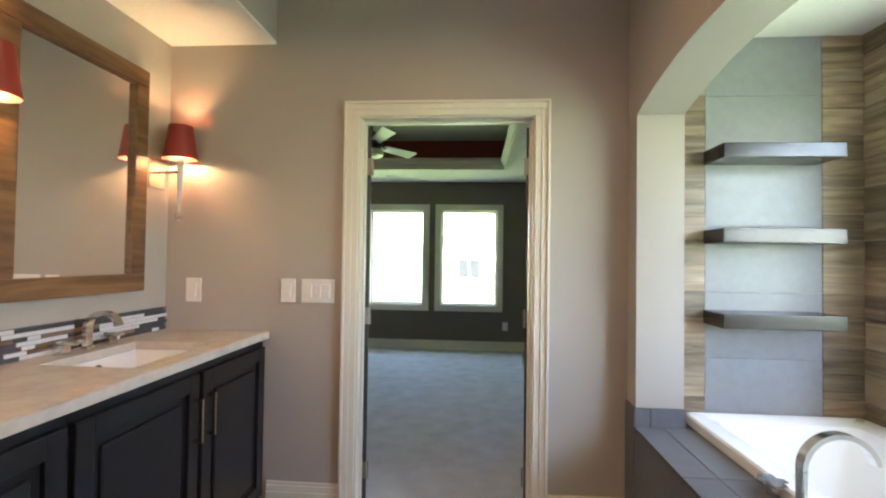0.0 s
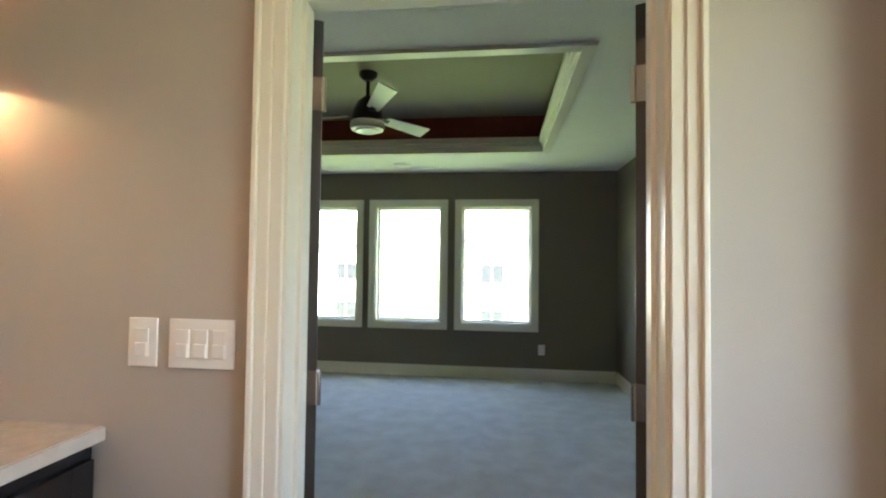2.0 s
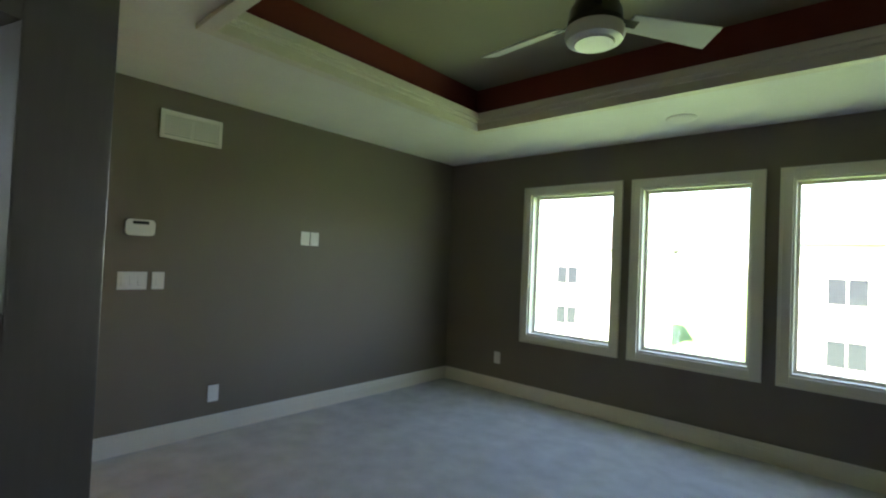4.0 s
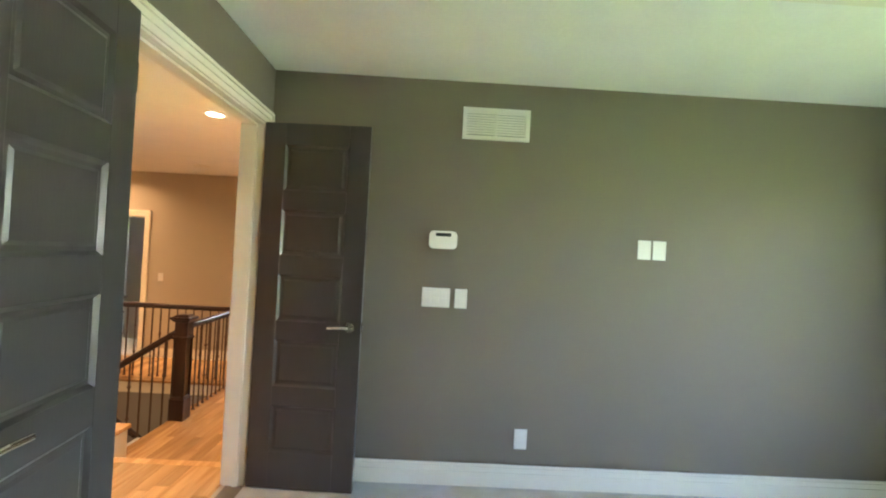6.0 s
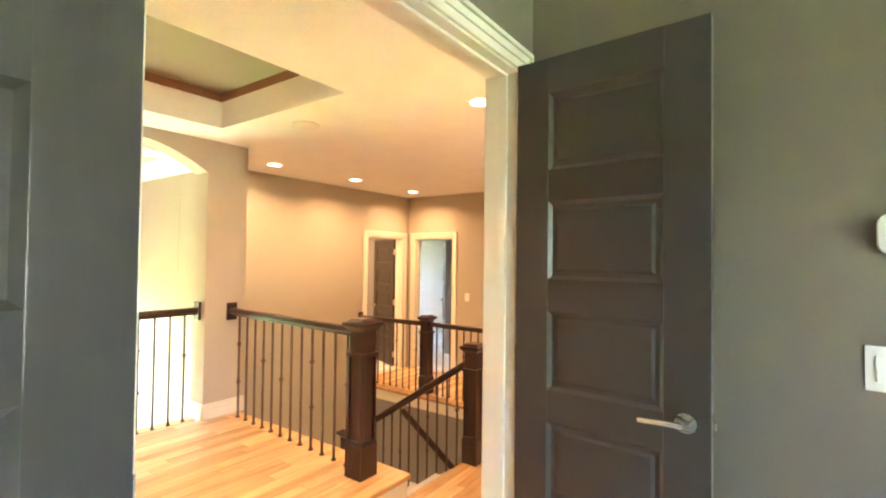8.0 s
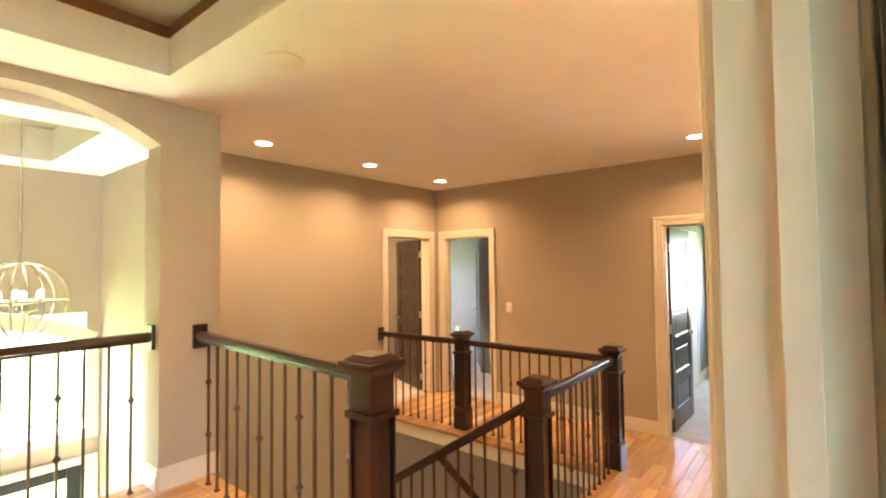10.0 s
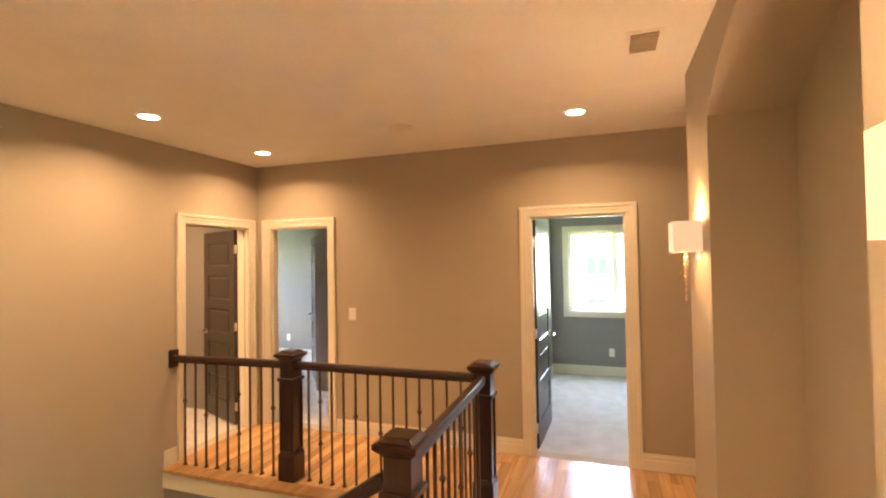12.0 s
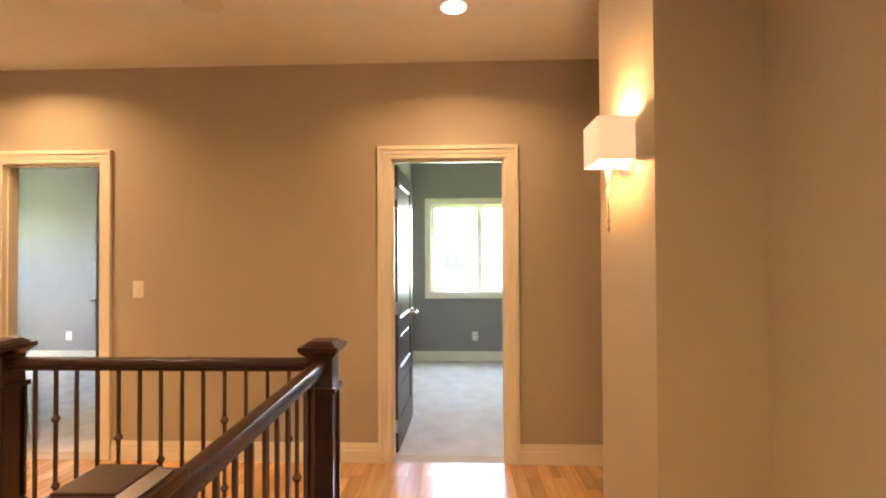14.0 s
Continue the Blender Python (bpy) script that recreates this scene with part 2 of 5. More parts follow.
def arch_head(bm, along, a, b, t0, t1, spring, rise, top, seg=28):
    """The solid over an arched opening: a flat-topped block with a curved underside."""
    mid, half = (a + b) / 2, (b - a) / 2
    def zz(s):
        return spring + rise * (1 - ((s - mid) / half) ** 2)
    rows = []
    for i in range(seg + 1):
        s = mid - half * math.cos(math.pi * i / seg)
        row = []
        for t in (t0, t1):
            for z in (zz(s), top):
                row.append(bm.verts.new((s, t, z) if along == "x" else (t, s, z)))
        rows.append(row)
    for p, q in zip(rows[:-1], rows[1:]):
        for i, j in ((0, 1), (1, 3), (3, 2), (2, 0)):
            bm.faces.new((p[i], p[j], q[j], q[i]))
    bm.faces.new(rows[0])
    bm.faces.new(rows[-1])


F = -0.37
HC = 2.334
BC = 2.388

# ---- bedroom ----
bm = bmesh.new()
WIN = [(-2.57, -1.745), (-1.52, -0.725), (-0.492, 0.322)]
wall_boxes(bm, "x", -3.75, 1.42, 4.43, 4.58, -0.3, 2.9, [(a, b, 0.622, 1.99) for a, b in WIN])
setting("wall_north", bm, M_BED, "matte taupe painted bedroom wall with three window openings", "wall")
setting("wall_west", boxes(((-3.75, 0.32, -0.3), (-3.61, 4.43, 2.9))), M_BED, "matte taupe painted bedroom wall", "wall")
setting("wall_east", boxes(((1.27, 0.066, -0.3), (1.42, 4.43, 2.9))), M_BED, "matte taupe painted bedroom wall", "wall")
bm = bmesh.new()
wall_boxes(bm, "x", -1.62, 1.27, 0.065, 0.13, -0.3, 2.9, [(-0.556, 0.318, 0, 1.99)])
wall_boxes(bm, "x", -3.61, -1.62, 0.22, 0.32, -0.3, 2.9, [(-3.505, -2.27, 0, 2.05)])
box(bm, (-1.62, 0.13, -0.3), (-1.55, 0.32, 2.9))
setting("wall_south", bm, M_BED, "matte taupe painted bedroom wall with door openings", "wall")
setting("floor", boxes(((-3.61, 0.32, -0.3), (1.27, 4.43, 0)), ((-1.55, 0.05, -0.3), (1.27, 0.32, 0))), M_CARPET, "soft grey cut-pile bedroom carpet", "carpet")
TX0, TX1, TY0, TY1 = -2.56, 0.42, 1.25, 3.47
setting("ceiling", boxes(((-3.61, 0.13, BC), (TX0, 4.43, 2.9)), ((TX1, 0.13, BC), (1.27, 4.43, 2.9)),
                         ((TX0, 0.13, BC), (TX1, TY0, 2.9)), ((TX0, TY1, BC), (TX1, 4.43, 2.9))), M_CEIL, "white textured ceiling round a raised tray", "ceiling")
setting("ceiling_tray_top", boxes(((TX0, TY0, 2.74), (TX1, TY1, 2.86))), M_TRAYTOP, "olive taupe painted raised tray ceiling", "ceiling")
e = 0.004
setting("ceiling_tray_cove", boxes(((TX0, TY0, 2.51), (TX0 + e, TY1, 2.738)), ((TX1 - e, TY0, 2.51), (TX1, TY1, 2.738)),
                                   ((TX0 + e, TY0, 2.51), (TX1 - e, TY0 + e, 2.738)), ((TX0 + e, TY1 - e, 2.51), (TX1 - e, TY1, 2.738))), M_RED, "red-brown painted band inside the ceiling tray", "ceiling")
bm = bmesh.new()
for d, z0, z1 in ((0.075, 2.37, 2.43), (0.095, 2.43, 2.455), (0.115, 2.455, 2.505)):
    box(bm, (TX0 + e, TY0 + e, z0), (TX0 + d, TY1 - e, z1), 0.004)
    box(bm, (TX1 - d, TY0 + e, z0), (TX1 - e, TY1 - e, z1), 0.004)
    box(bm, (TX0 + d, TY0 + e, z0), (TX1 - d, TY0 + d, z1), 0.004)
    box(bm, (TX0 + d, TY1 - d, z0), (TX1 - d, TY1 - e, z1), 0.004)
setting("trim_crown", bm, M_TRIM, "stepped cream crown moulding round the ceiling tray", "moulding")


def baseboard(name, runs):
    """Runs (along, a0, a1, wall face, direction into the room, floor height)."""
    al, a0, a1, f, d, z = runs[0]
    base = thing(name, "cream painted stepped wooden baseboard", "baseboard", (a0, f, z) if al == "x" else (f, a0, z), kind="structure")
    for along, a0, a1, f, d, z in runs:
        bm = bmesh.new()
        for depth, lo, hi in ((0.016, 0, 0.085), (0.012, 0.085, 0.115), (0.008, 0.115, 0.132)):
            t0, t1 = sorted((f, f + d * depth))
            box(bm, (a0, t0, z + lo) if along == "x" else (t0, a0, z + lo), (a1, t1, z + hi) if along == "x" else (t1, a1, z + hi), 0.002)
        part("board", bm, M_TRIM, base)
    return base


baseboard("baseboard_bedroom", [("y", 0.35, 4.43, -3.61, 1, 0), ("x", -3.594, 1.254, 4.43, -1, 0), ("y", 0.14, 4.43, 1.27, -1, 0), ("x", -2.16, -1.56, 0.32, 1, 0)])


def window(name, a, b, z0, z1, y, inward, label, along="x", slider=False):
    """A cased window: casing boards, jamb, sash and pane. inward: which way the room lies."""
    w = thing(name, label, "window", ((a + b) / 2, y, z0) if along == "x" else (y, (a + b) / 2, z0), kind="structure")
    def P(s0, s1, d0, d1, lo, hi, bm, bev=0.003):
        t0, t1 = sorted((y + inward * d0, y + inward * d1))
        box(bm, (s0, t0, lo) if along == "x" else (t0, s0, lo), (s1, t1, hi) if along == "x" else (t1, s1, hi), bev)
    c = 0.075
    bm = bmesh.new()
    P(a - c, a, 0.0, 0.018, z0 - c, z1 + c, bm); P(b, b + c, 0, 0.018, z0 - c, z1 + c, bm)
    P(a, b, 0, 0.018, z1, z1 + c, bm); P(a, b, 0, 0.018, z0 - c, z0, bm)
    P(a - c, a - c + 0.02, 0.018, 0.028, z0 - c, z1 + c, bm, 0.002); P(b + c - 0.02, b + c, 0.018, 0.028, z0 - c, z1 + c, bm, 0.002)
    P(a - c + 0.02, b + c - 0.02, 0.018, 0.028, z1 + c - 0.02, z1 + c, bm, 0.002); P(a - c + 0.02, b + c - 0.02, 0.018, 0.028, z0 - c, z0 - c + 0.02, bm, 0.002)
    part("casing", bm, M_TRIM, w)
    bm = bmesh.new()
    P(a, a + 0.015, -0.14, -0.001, z0, z1, bm, 0); P(b - 0.015, b, -0.14, -0.001, z0, z1, bm, 0)
    P(a + 0.015, b - 0.015, -0.14, -0.001, z1 - 0.015, z1, bm, 0); P(a + 0.015, b - 0.015, -0.14, -0.001, z0, z0 + 0.015, bm, 0)
    part("jamb", bm, M_TRIM, w)
    spans = [(a + 0.016, b - 0.016)]
    if slider:
        m = (a + b) / 2
        spans = [(a + 0.016, m + 0.02), (m + 0.021, b - 0.016)]
    for i, (p, q) in enumerate(spans):
        s, k = (0.035 if slider else 0.022), -0.075 - 0.02 * i
        bm = bmesh.new()
        P(p, p + s, k - 0.03, k, z0 + 0.016, z1 - 0.016, bm); P(q - s, q, k - 0.03, k, z0 + 0.016, z1 - 0.016, bm)
        P(p + s, q - s, k - 0.03, k, z1 - 0.016 - s, z1 - 0.016, bm); P(p + s, q - s, k - 0.03, k, z0 + 0.016, z0 + 0.016 + s, bm)
        sash = part("sash", bm, M_TRIM, w)
        bm = bmesh.new()
        P(p + s - 0.004, q - s + 0.004, k - 0.018, k - 0.013, z0 + 0.012 + s, z1 - 0.012 - s, bm, 0)
        part("pane", bm, M_GLASS, sash).visible_shadow = False
    return w


for i, (a, b) in enumerate(WIN):
    window("window_%d" % (i + 1), a, b, 0.622, 1.99, 4.43, -1, "cream cased fixed bedroom window with a bright view")


def casing_set(name, along, a, b, z0, z1, f0, f1, label, w=0.085):
    """A cased opening through a wall from face f0 to face f1: jamb lining and casing boards on both faces."""
    d = thing(name, label, "door frame", ((a + b) / 2, f0, z0) if along == "x" else (f0, (a + b) / 2, z0), kind="structure")
    def P(s0, s1, t0, t1, lo, hi, bm, bev=0.003):
        t0, t1 = sorted((t0, t1))
        box(bm, (s0, t0, lo) if along == "x" else (t0, s0, lo), (s1, t1, hi) if along == "x" else (t1, s1, hi), bev)
    g = 0.02
    bm = bmesh.new()
    P(a, a + g, f0, f1, z0, z1, bm, 0); P(b - g, b, f0, f1, z0, z1, bm, 0); P(a + g, b - g, f0, f1, z1 - g, z1, bm, 0)
    m = f0 + (f1 - f0) * 0.45
    n = f0 + (f1 - f0) * 0.70
    P(a + g, a + g + 0.011, m, n, z0, z1 - g - 0.011, bm, 0.001); P(b - g - 0.011, b - g, m, n, z0, z1 - g - 0.011, bm, 0.001); P(a + g, b - g, m, n, z1 - g - 0.011, z1 - g, bm, 0.001)
    part("jamb", bm, M_TRIM, d)
    r = 0.012
    for f, s in ((f0, -1 if f0 < f1 else 1), (f1, 1 if f0 < f1 else -1)):
        for lo, hi, dp in ((0.0, 0.030, 0.012), (0.030, 0.058, 0.017), (0.058, w, 0.026)):
            bm = bmesh.new()
            P(a + r - hi, a + r - lo, f, f + s * dp, z0, z1 - r + lo, bm, 0.003)
            P(b - r + lo, b - r + hi, f, f + s * dp, z0, z1 - r + lo, bm, 0.003)
            P(a + r - hi, b - r + hi, f, f + s * dp, z1 - r + lo, z1 - r + hi, bm, 0.003)
            part("casing", bm, M_TRIM, d)
    return d


casing_set("door_1", "x", -3.505, -2.27, 0, 2.05, 0.195, 0.32, "cream moulded casing of the bedroom double doorway", 0.075)
casing_set("door_2", "x", -0.556, 0.318, 0, 1.99, 0.0, 0.13, "cream moulded casing of the bathroom double doorway", 0.071)


def leaf(w, h, label, at, angle, knob=True, side=1, group=""):
    """A door leaf hung at its local origin, reaching along +x, with five recessed panels."""
    d = thing("door_leaf", label, "door", (0, 0, 0), group)
    t, st, rl = 0.035, 0.20 * w if w < 0.7 else 0.115, 0.105
    ph = (h - 0.2 - 0.12 - 4 * rl) / 5
    bm = bmesh.new()
    box(bm, (0, -t / 2, 0), (st, t / 2, h), 0.002)
    box(bm, (w - st, -t / 2, 0), (w, t / 2, h), 0.002)
    z = 0.0
    zs = []
    for i in range(6):
        hh = 0.2 if i == 0 else (0.12 if i == 5 else rl)
        box(bm, (st, -t / 2 + 0.0004, z), (w - st, t / 2 - 0.0004, z + hh), 0.0)
        z += hh
        if i < 5:
            zs.append(z)
            z += ph
    part("frame", bm, M_DOOR, d)
    for z in zs:
        bm = bmesh.new()
        a0, a1, b0, b1 = st, w - st, z, z + ph
        for s in (-1, 1):
            prof = ((0.0, t / 2 - 0.001), (0.012, t / 2 - 0.011), (0.024, t / 2 - 0.011), (0.034, t / 2 - 0.006))
            rings = [[bm.verts.new((x, s * y, zz)) for x, zz in ((a0 + i, b0 + i), (a1 - i, b0 + i), (a1 - i, b1 - i), (a0 + i, b1 - i))] for i, y in prof]
            for p, q in zip(rings[:-1], rings[1:]):
                for i in range(4):
                    bm.faces.new((p[i], p[(i + 1) % 4], q[(i + 1) % 4], q[i]))
            bm.faces.new(rings[-1])
        part("panel", bm, M_DOOR, d)
    for z in (0.18, h / 2, h - 0.2):
        bm = bmesh.new()
        cyl(bm, (-0.004, side * (t / 2 + 0.004), z - 0.045), (-0.004, side * (t / 2 + 0.004), z + 0.045), 0.007)
        box(bm, (-0.0035, -t / 2 + 0.002, z - 0.045), (-0.0005, t / 2, z + 0.045))
        part("hinge", bm, M_CHROME, d)
    if knob:
        for s in (-1, 1):
            bm = bmesh.new()
            cyl(bm, (w - 0.06, s * t / 2, 0.91), (w - 0.06, s * (t / 2 + 0.012), 0.91), 0.032, 0.028, 20)
            cyl(bm, (w - 0.06, s * (t / 2 + 0.012), 0.91), (w - 0.06, s * (t / 2 + 0.05), 0.91), 0.012, 0.014, 14)
            tube(bm, [(w - 0.06, s * (t / 2 + 0.05), 0.91), (w - 0.10, s * (t / 2 + 0.054), 0.912), (w - 0.17, s * (t / 2 + 0.05), 0.906)], 0.0085, 10)
            part("handle", bm, M_CHROME, d, "brushed nickel lever handle", True)
        bm = bmesh.new()
        box(bm, (w - 0.0005, -0.012, 0.88), (w + 0.0025, 0.012, 0.94), 0.001)
        box(bm, (w + 0.0025, -0.006, 0.90), (w + 0.012, 0.006, 0.92), 0.002)
        part("latch", bm, M_CHROME, d)
    d.matrix_basis = Matrix.Translation(at) @ Matrix.Rotation(radians(angle), 4, "Z")
    return d


DL = "dark espresso five-panel door leaf standing open on its hinges"
leaf(0.595, 2.025, "dark espresso five-panel door leaf open against the taupe wall", (-3.478, 0.335, 0.012), 87, True, 1, "bedroom double doors")
leaf(0.595, 2.025, "dark espresso five-panel door leaf folded back beside the doorway", (-2.262, 0.366, 0.012), 6, True, -1, "bedroom double doors")
leaf(0.415, 1.95, DL, (-0.536, 0.152, 0.012), 116, False, -1, "bathroom double doors")
leaf(0.415, 1.95, DL, (0.298, 0.152, 0.012), 66, False, 1, "bathroom double doors")


def plate(kind, label, c, w, h, normal, gangs=1, group=""):
    """A wall plate with rockers or sockets. normal: '+x' '-x' '+y' '-y'."""
    d = thing(kind, label, "switch" if "switch" in kind else "socket", c, group)
    n = {"+x": (1, 0), "-x": (-1, 0), "+y": (0, 1), "-y": (0, -1)}[normal]
    u = (-n[1], n[0])
    def P(bm, s0, s1, d0, d1, lo, hi, bev):
        xs = [c[0] + u[0] * s + n[0] * q for s in (s0, s1) for q in (d0, d1)]
        ys = [c[1] + u[1] * s + n[1] * q for s in (s0, s1) for q in (d0, d1)]
        box(bm, (min(xs), min(ys), c[2] + lo), (max(xs), max(ys), c[2] + hi), bev)
    bm = bmesh.new()
    P(bm, -w / 2, w / 2, 0, 0.006, -h / 2, h / 2, 0.002)
    part("plate", bm, M_WHITE, d)
    for i in range(gangs):
        s = (i - (gangs - 1) / 2) * 0.046
        if "switch" in kind:
            bm = bmesh.new()
            P(bm, s - 0.0165, s + 0.0165, 0.006, 0.0095, -0.033, 0.033, 0.001)
            P(bm, s - 0.0145, s + 0.0145, 0.0095, 0.013, -0.031, 0.0, 0.001)
            part("rocker", bm, M_WHITE, d)
        else:
            for q in (-0.02, 0.02):
                bm = bmesh.new()
                P(bm, s - 0.016, s + 0.016, 0.006, 0.0085, q - 0.014, q + 0.014, 0.003)
                part("socket", bm, M_WHITE, d)
    return d


plate("light_switch", "white three-gang rocker switch plate on the taupe wall", (-3.61, 1.335, 1.096), 0.165, 0.114, "+x", 3)
plate("light_switch", "white single rocker switch plate beside a wider one", (-3.61, 1.483, 1.096), 0.073, 0.114, "+x", 1)
plate("cable_outlet", "white blank cable plate paired on the taupe wall", (-3.61, 2.565, 1.443), 0.078, 0.114, "+x", 1, "cable plates")
plate("cable_outlet", "white blank cable plate paired on the taupe wall", (-3.61, 2.655, 1.443), 0.078, 0.114, "+x", 1, "cable plates")
plate("power_outlet", "white duplex power outlet low on the taupe wall", (-3.61, 1.88, 0.285), 0.075, 0.118, "+x")
plate("power_outlet", "white duplex power outlet low under the windows", (-2.91, 4.43, 0.34), 0.075, 0.118, "-y")
plate("power_outlet", "white duplex power outlet low beside the window", (0.435, 4.43, 0.345), 0.075, 0.118, "-y")

d = thing("thermostat", "white rounded thermostat with a grey screen on the wall", "thermostat", (-3.61, 1.36, 1.43))
bm = boxes(((-3.61, 1.277, 1.385), (-3.583, 1.443, 1.49)))
bmesh.ops.bevel(bm, geom=[q for q in bm.edges if abs(q.verts[0].co.x - q.verts[1].co.x) > 0.01], offset=0.028, segments=4, affect="EDGES", profile=0.5)
part("body", bm, M_WHITE, d, smooth=True)
part("screen", boxes(((-3.583, 1.315, 1.458), (-3.581, 1.405, 1.478))), M_DARKGL, d, "small grey display")
d = thing("return_air_vent", "white slatted return-air grille high on the wall", "vent", (-3.61, 1.64, 2.14))
part("frame", boxes(((-3.61, 1.44, 2.045), (-3.596, 1.465, 2.235)), ((-3.61, 1.815, 2.045), (-3.596, 1.84, 2.235)), ((-3.61, 1.465, 2.045), (-3.596, 1.815, 2.07)),
                    ((-3.61, 1.465, 2.21), (-3.596, 1.815, 2.235)), ((-3.61, 1.632, 2.07), (-3.598, 1.648, 2.21)), bev=0.002), M_WHITE, d)
part("backing", boxes(((-3.6095, 1.465, 2.07), (-3.608, 1.815, 2.21))), M_GREY, d)
for k in range(9):
    for a, b in ((1.466, 1.631), (1.649, 1.814)):
        z = 2.075 + k * 0.0152
        bm = boxes(((-3.607, a, z), (-3.599, b, z + 0.009)))
        for v in bm.verts:
            v.co.z += 0.006 if v.co.x < -3.603 else 0
        part("slat", bm, M_WHITE, d)


def flush_disc(name, label, c, r, mat, category, z):
    d = thing(name, label, category, (*c, z))
    bm = bmesh.new()
    spin(bm, [(r, 0), (r, -0.006), (r - 0.008, -0.011), (r * 0.3, -0.012)], (*c, z))
    part("grille", bm, mat, d, smooth=True)


flush_disc("ceiling_speaker", "round white flush speaker in the bedroom ceiling", (-1.1, 3.95), 0.10, M_CEIL, "speaker", BC)

# ceiling fan
FX, FY = -1.04, 2.36
fan = thing("ceiling_fan", "three-bladed ceiling fan with a white lamp bowl, at rest", "ceiling fan", (FX, FY, 2.74))
bm = bmesh.new(); spin(bm, [(0.07, 0), (0.065, -0.03), (0.03, -0.06)], (FX, FY, 2.74)); part("canopy", bm, M_FAND, fan, smooth=True)
bm = bmesh.new(); cyl(bm, (FX, FY, 2.70), (FX, FY, 2.52), 0.014); part("downrod", bm, M_FAND, fan)
bm = bmesh.new(); spin(bm, [(0.03, 0.12), (0.075, 0.08), (0.115, 0.0), (0.12, -0.05), (0.10, -0.075)], (FX, FY, 2.44)); part("motor_housing", bm, M_FAND, fan, smooth=True)
bm = bmesh.new(); spin(bm, [(0.125, 0.0), (0.13, -0.03), (0.12, -0.055), (0.09, -0.062), (0.085, -0.07), (0.02, -0.073)], (FX, FY, 2.365)); part("lamp_bowl", bm, M_FANW, fan, "white enamel and glass bowl", True)
for ang in (55, 175, 298):
    m = Matrix.Translation((FX, FY, 2.42)) @ Matrix.Rotation(radians(ang), 4, "Z") @ Matrix.Rotation(radians(-20), 4, "X")
    bm = boxes(((0.17, -0.058, -0.004), (0.62, 0.058, 0.004)), bev=0.003)
    for v in bm.verts:
        v.co.y *= 0.8 + 0.35 * (v.co.x - 0.17) / 0.45
    bmesh.ops.transform(bm, matrix=m, verts=bm.verts)
    blade = part("blade", bm, M_FANW, fan)
    bm = boxes(((0.09, -0.02, -0.006), (0.21, 0.02, -0.0045)), bev=0.0)
    bmesh.ops.transform(bm, matrix=m, verts=bm.verts)
    part("bracket", bm, M_FAND, blade)

# ---- bathroom ----
AX, AY = 0.741, -0.116
bm = bmesh.new()
wall_boxes(bm, "x", -1.52, AX, 0.0, 0.065, -0.3, 2.9, [(-0.556, 0.318, 0, 1.99)])
setting("wall_bath_north", bm, M_BATH, "greige painted bathroom wall with a double doorway", "wall")
setting("wall_bath_west", boxes(((-1.62, -5.0, -0.3), (-1.52, 0.13, 2.9))), M_BATH, "greige painted bathroom wall behind the vanity", "wall")
setting("wall_bath_south", boxes(((-1.52, -5.1, -0.3), (2.0, -5.0, 2.9))), M_BATH, "plain greige bathroom wall", "wall")
bm = bmesh.new()
box(bm, (AX, AY, 0.61), (0.946, 0.0, 1.936))
box(bm, (AX, AY, 1.936), (0.946, 0.0, 2.75))
arch_head(bm, "y", -1.45, AY, AX, 0.946, 1.94, 0.10, 2.75)
box(bm, (AX, -5.0, -0.0), (0.946, -1.45, 2.75))
setting("wall_tub_arch", bm, M_BATH, "greige painted wall with an arched opening over the bath", "wall")
setting("wall_bath_east", boxes(((1.78, -2.4, -0.3), (1.92, -1.75, 2.75)), ((1.78, -0.45, -0.3), (1.92, 0.13, 2.75)), ((1.78, -1.75, -0.3), (1.92, -0.45, 0.95)), ((1.78, -1.75, 2.05), (1.92, -0.45, 2.75)), ((0.946, -2.4, -0.3), (1.78, -2.3, 2.75))), M_BATH, "bathroom wall with a window over the bath", "wall")
setting("wall_tub_north", boxes(((0.946, 0.0, -0.3), (1.78, 0.065, 2.75)), ((AX, 0.0, -0.3), (0.946, 0.065, 2.75))), M_GROUT, "tiled wall backing at the head of the bath", "wall")
setting("ceiling_bath", boxes(((-1.52, -5.0, 2.75), (AX, 0.0, 2.85))), M_CEIL, "white textured bathroom ceiling", "ceiling")
setting("ceiling_tub", boxes(((0.946, -2.3, 2.33), (1.78, 0.0, 2.42))), M_CEIL, "white ceiling over the bath alcove", "ceiling")
setting("floor_bath", boxes(((-1.52, -5.0, -0.3), (1.92, 0.05, -0.002))), M_GROUTD, "dark grey tiled bathroom floor", "floor")
bm = boxes(((-1.52, -5.0, 2.36), (-0.975, 0.0, 2.75)))
setting("ceiling_vanity_soffit", bm, M_BATH, "dropped painted soffit over the vanity", "ceiling")
setting("ceiling_vanity_underside", boxes(((-1.52, -5.0, 2.345), (-0.975, 0.0, 2.36))), M_CEIL, "white underside of the vanity soffit", "ceiling")
baseboard("baseboard_bath", [("x", -0.975, -0.62, 0.0, -1, 0.06), ("x", 0.38, AX, 0.0, -1, 0.06)])
window("window_4", -1.75, -0.45, 0.95, 2.05, 1.78, -1, "white cased window over the bath", along="y")

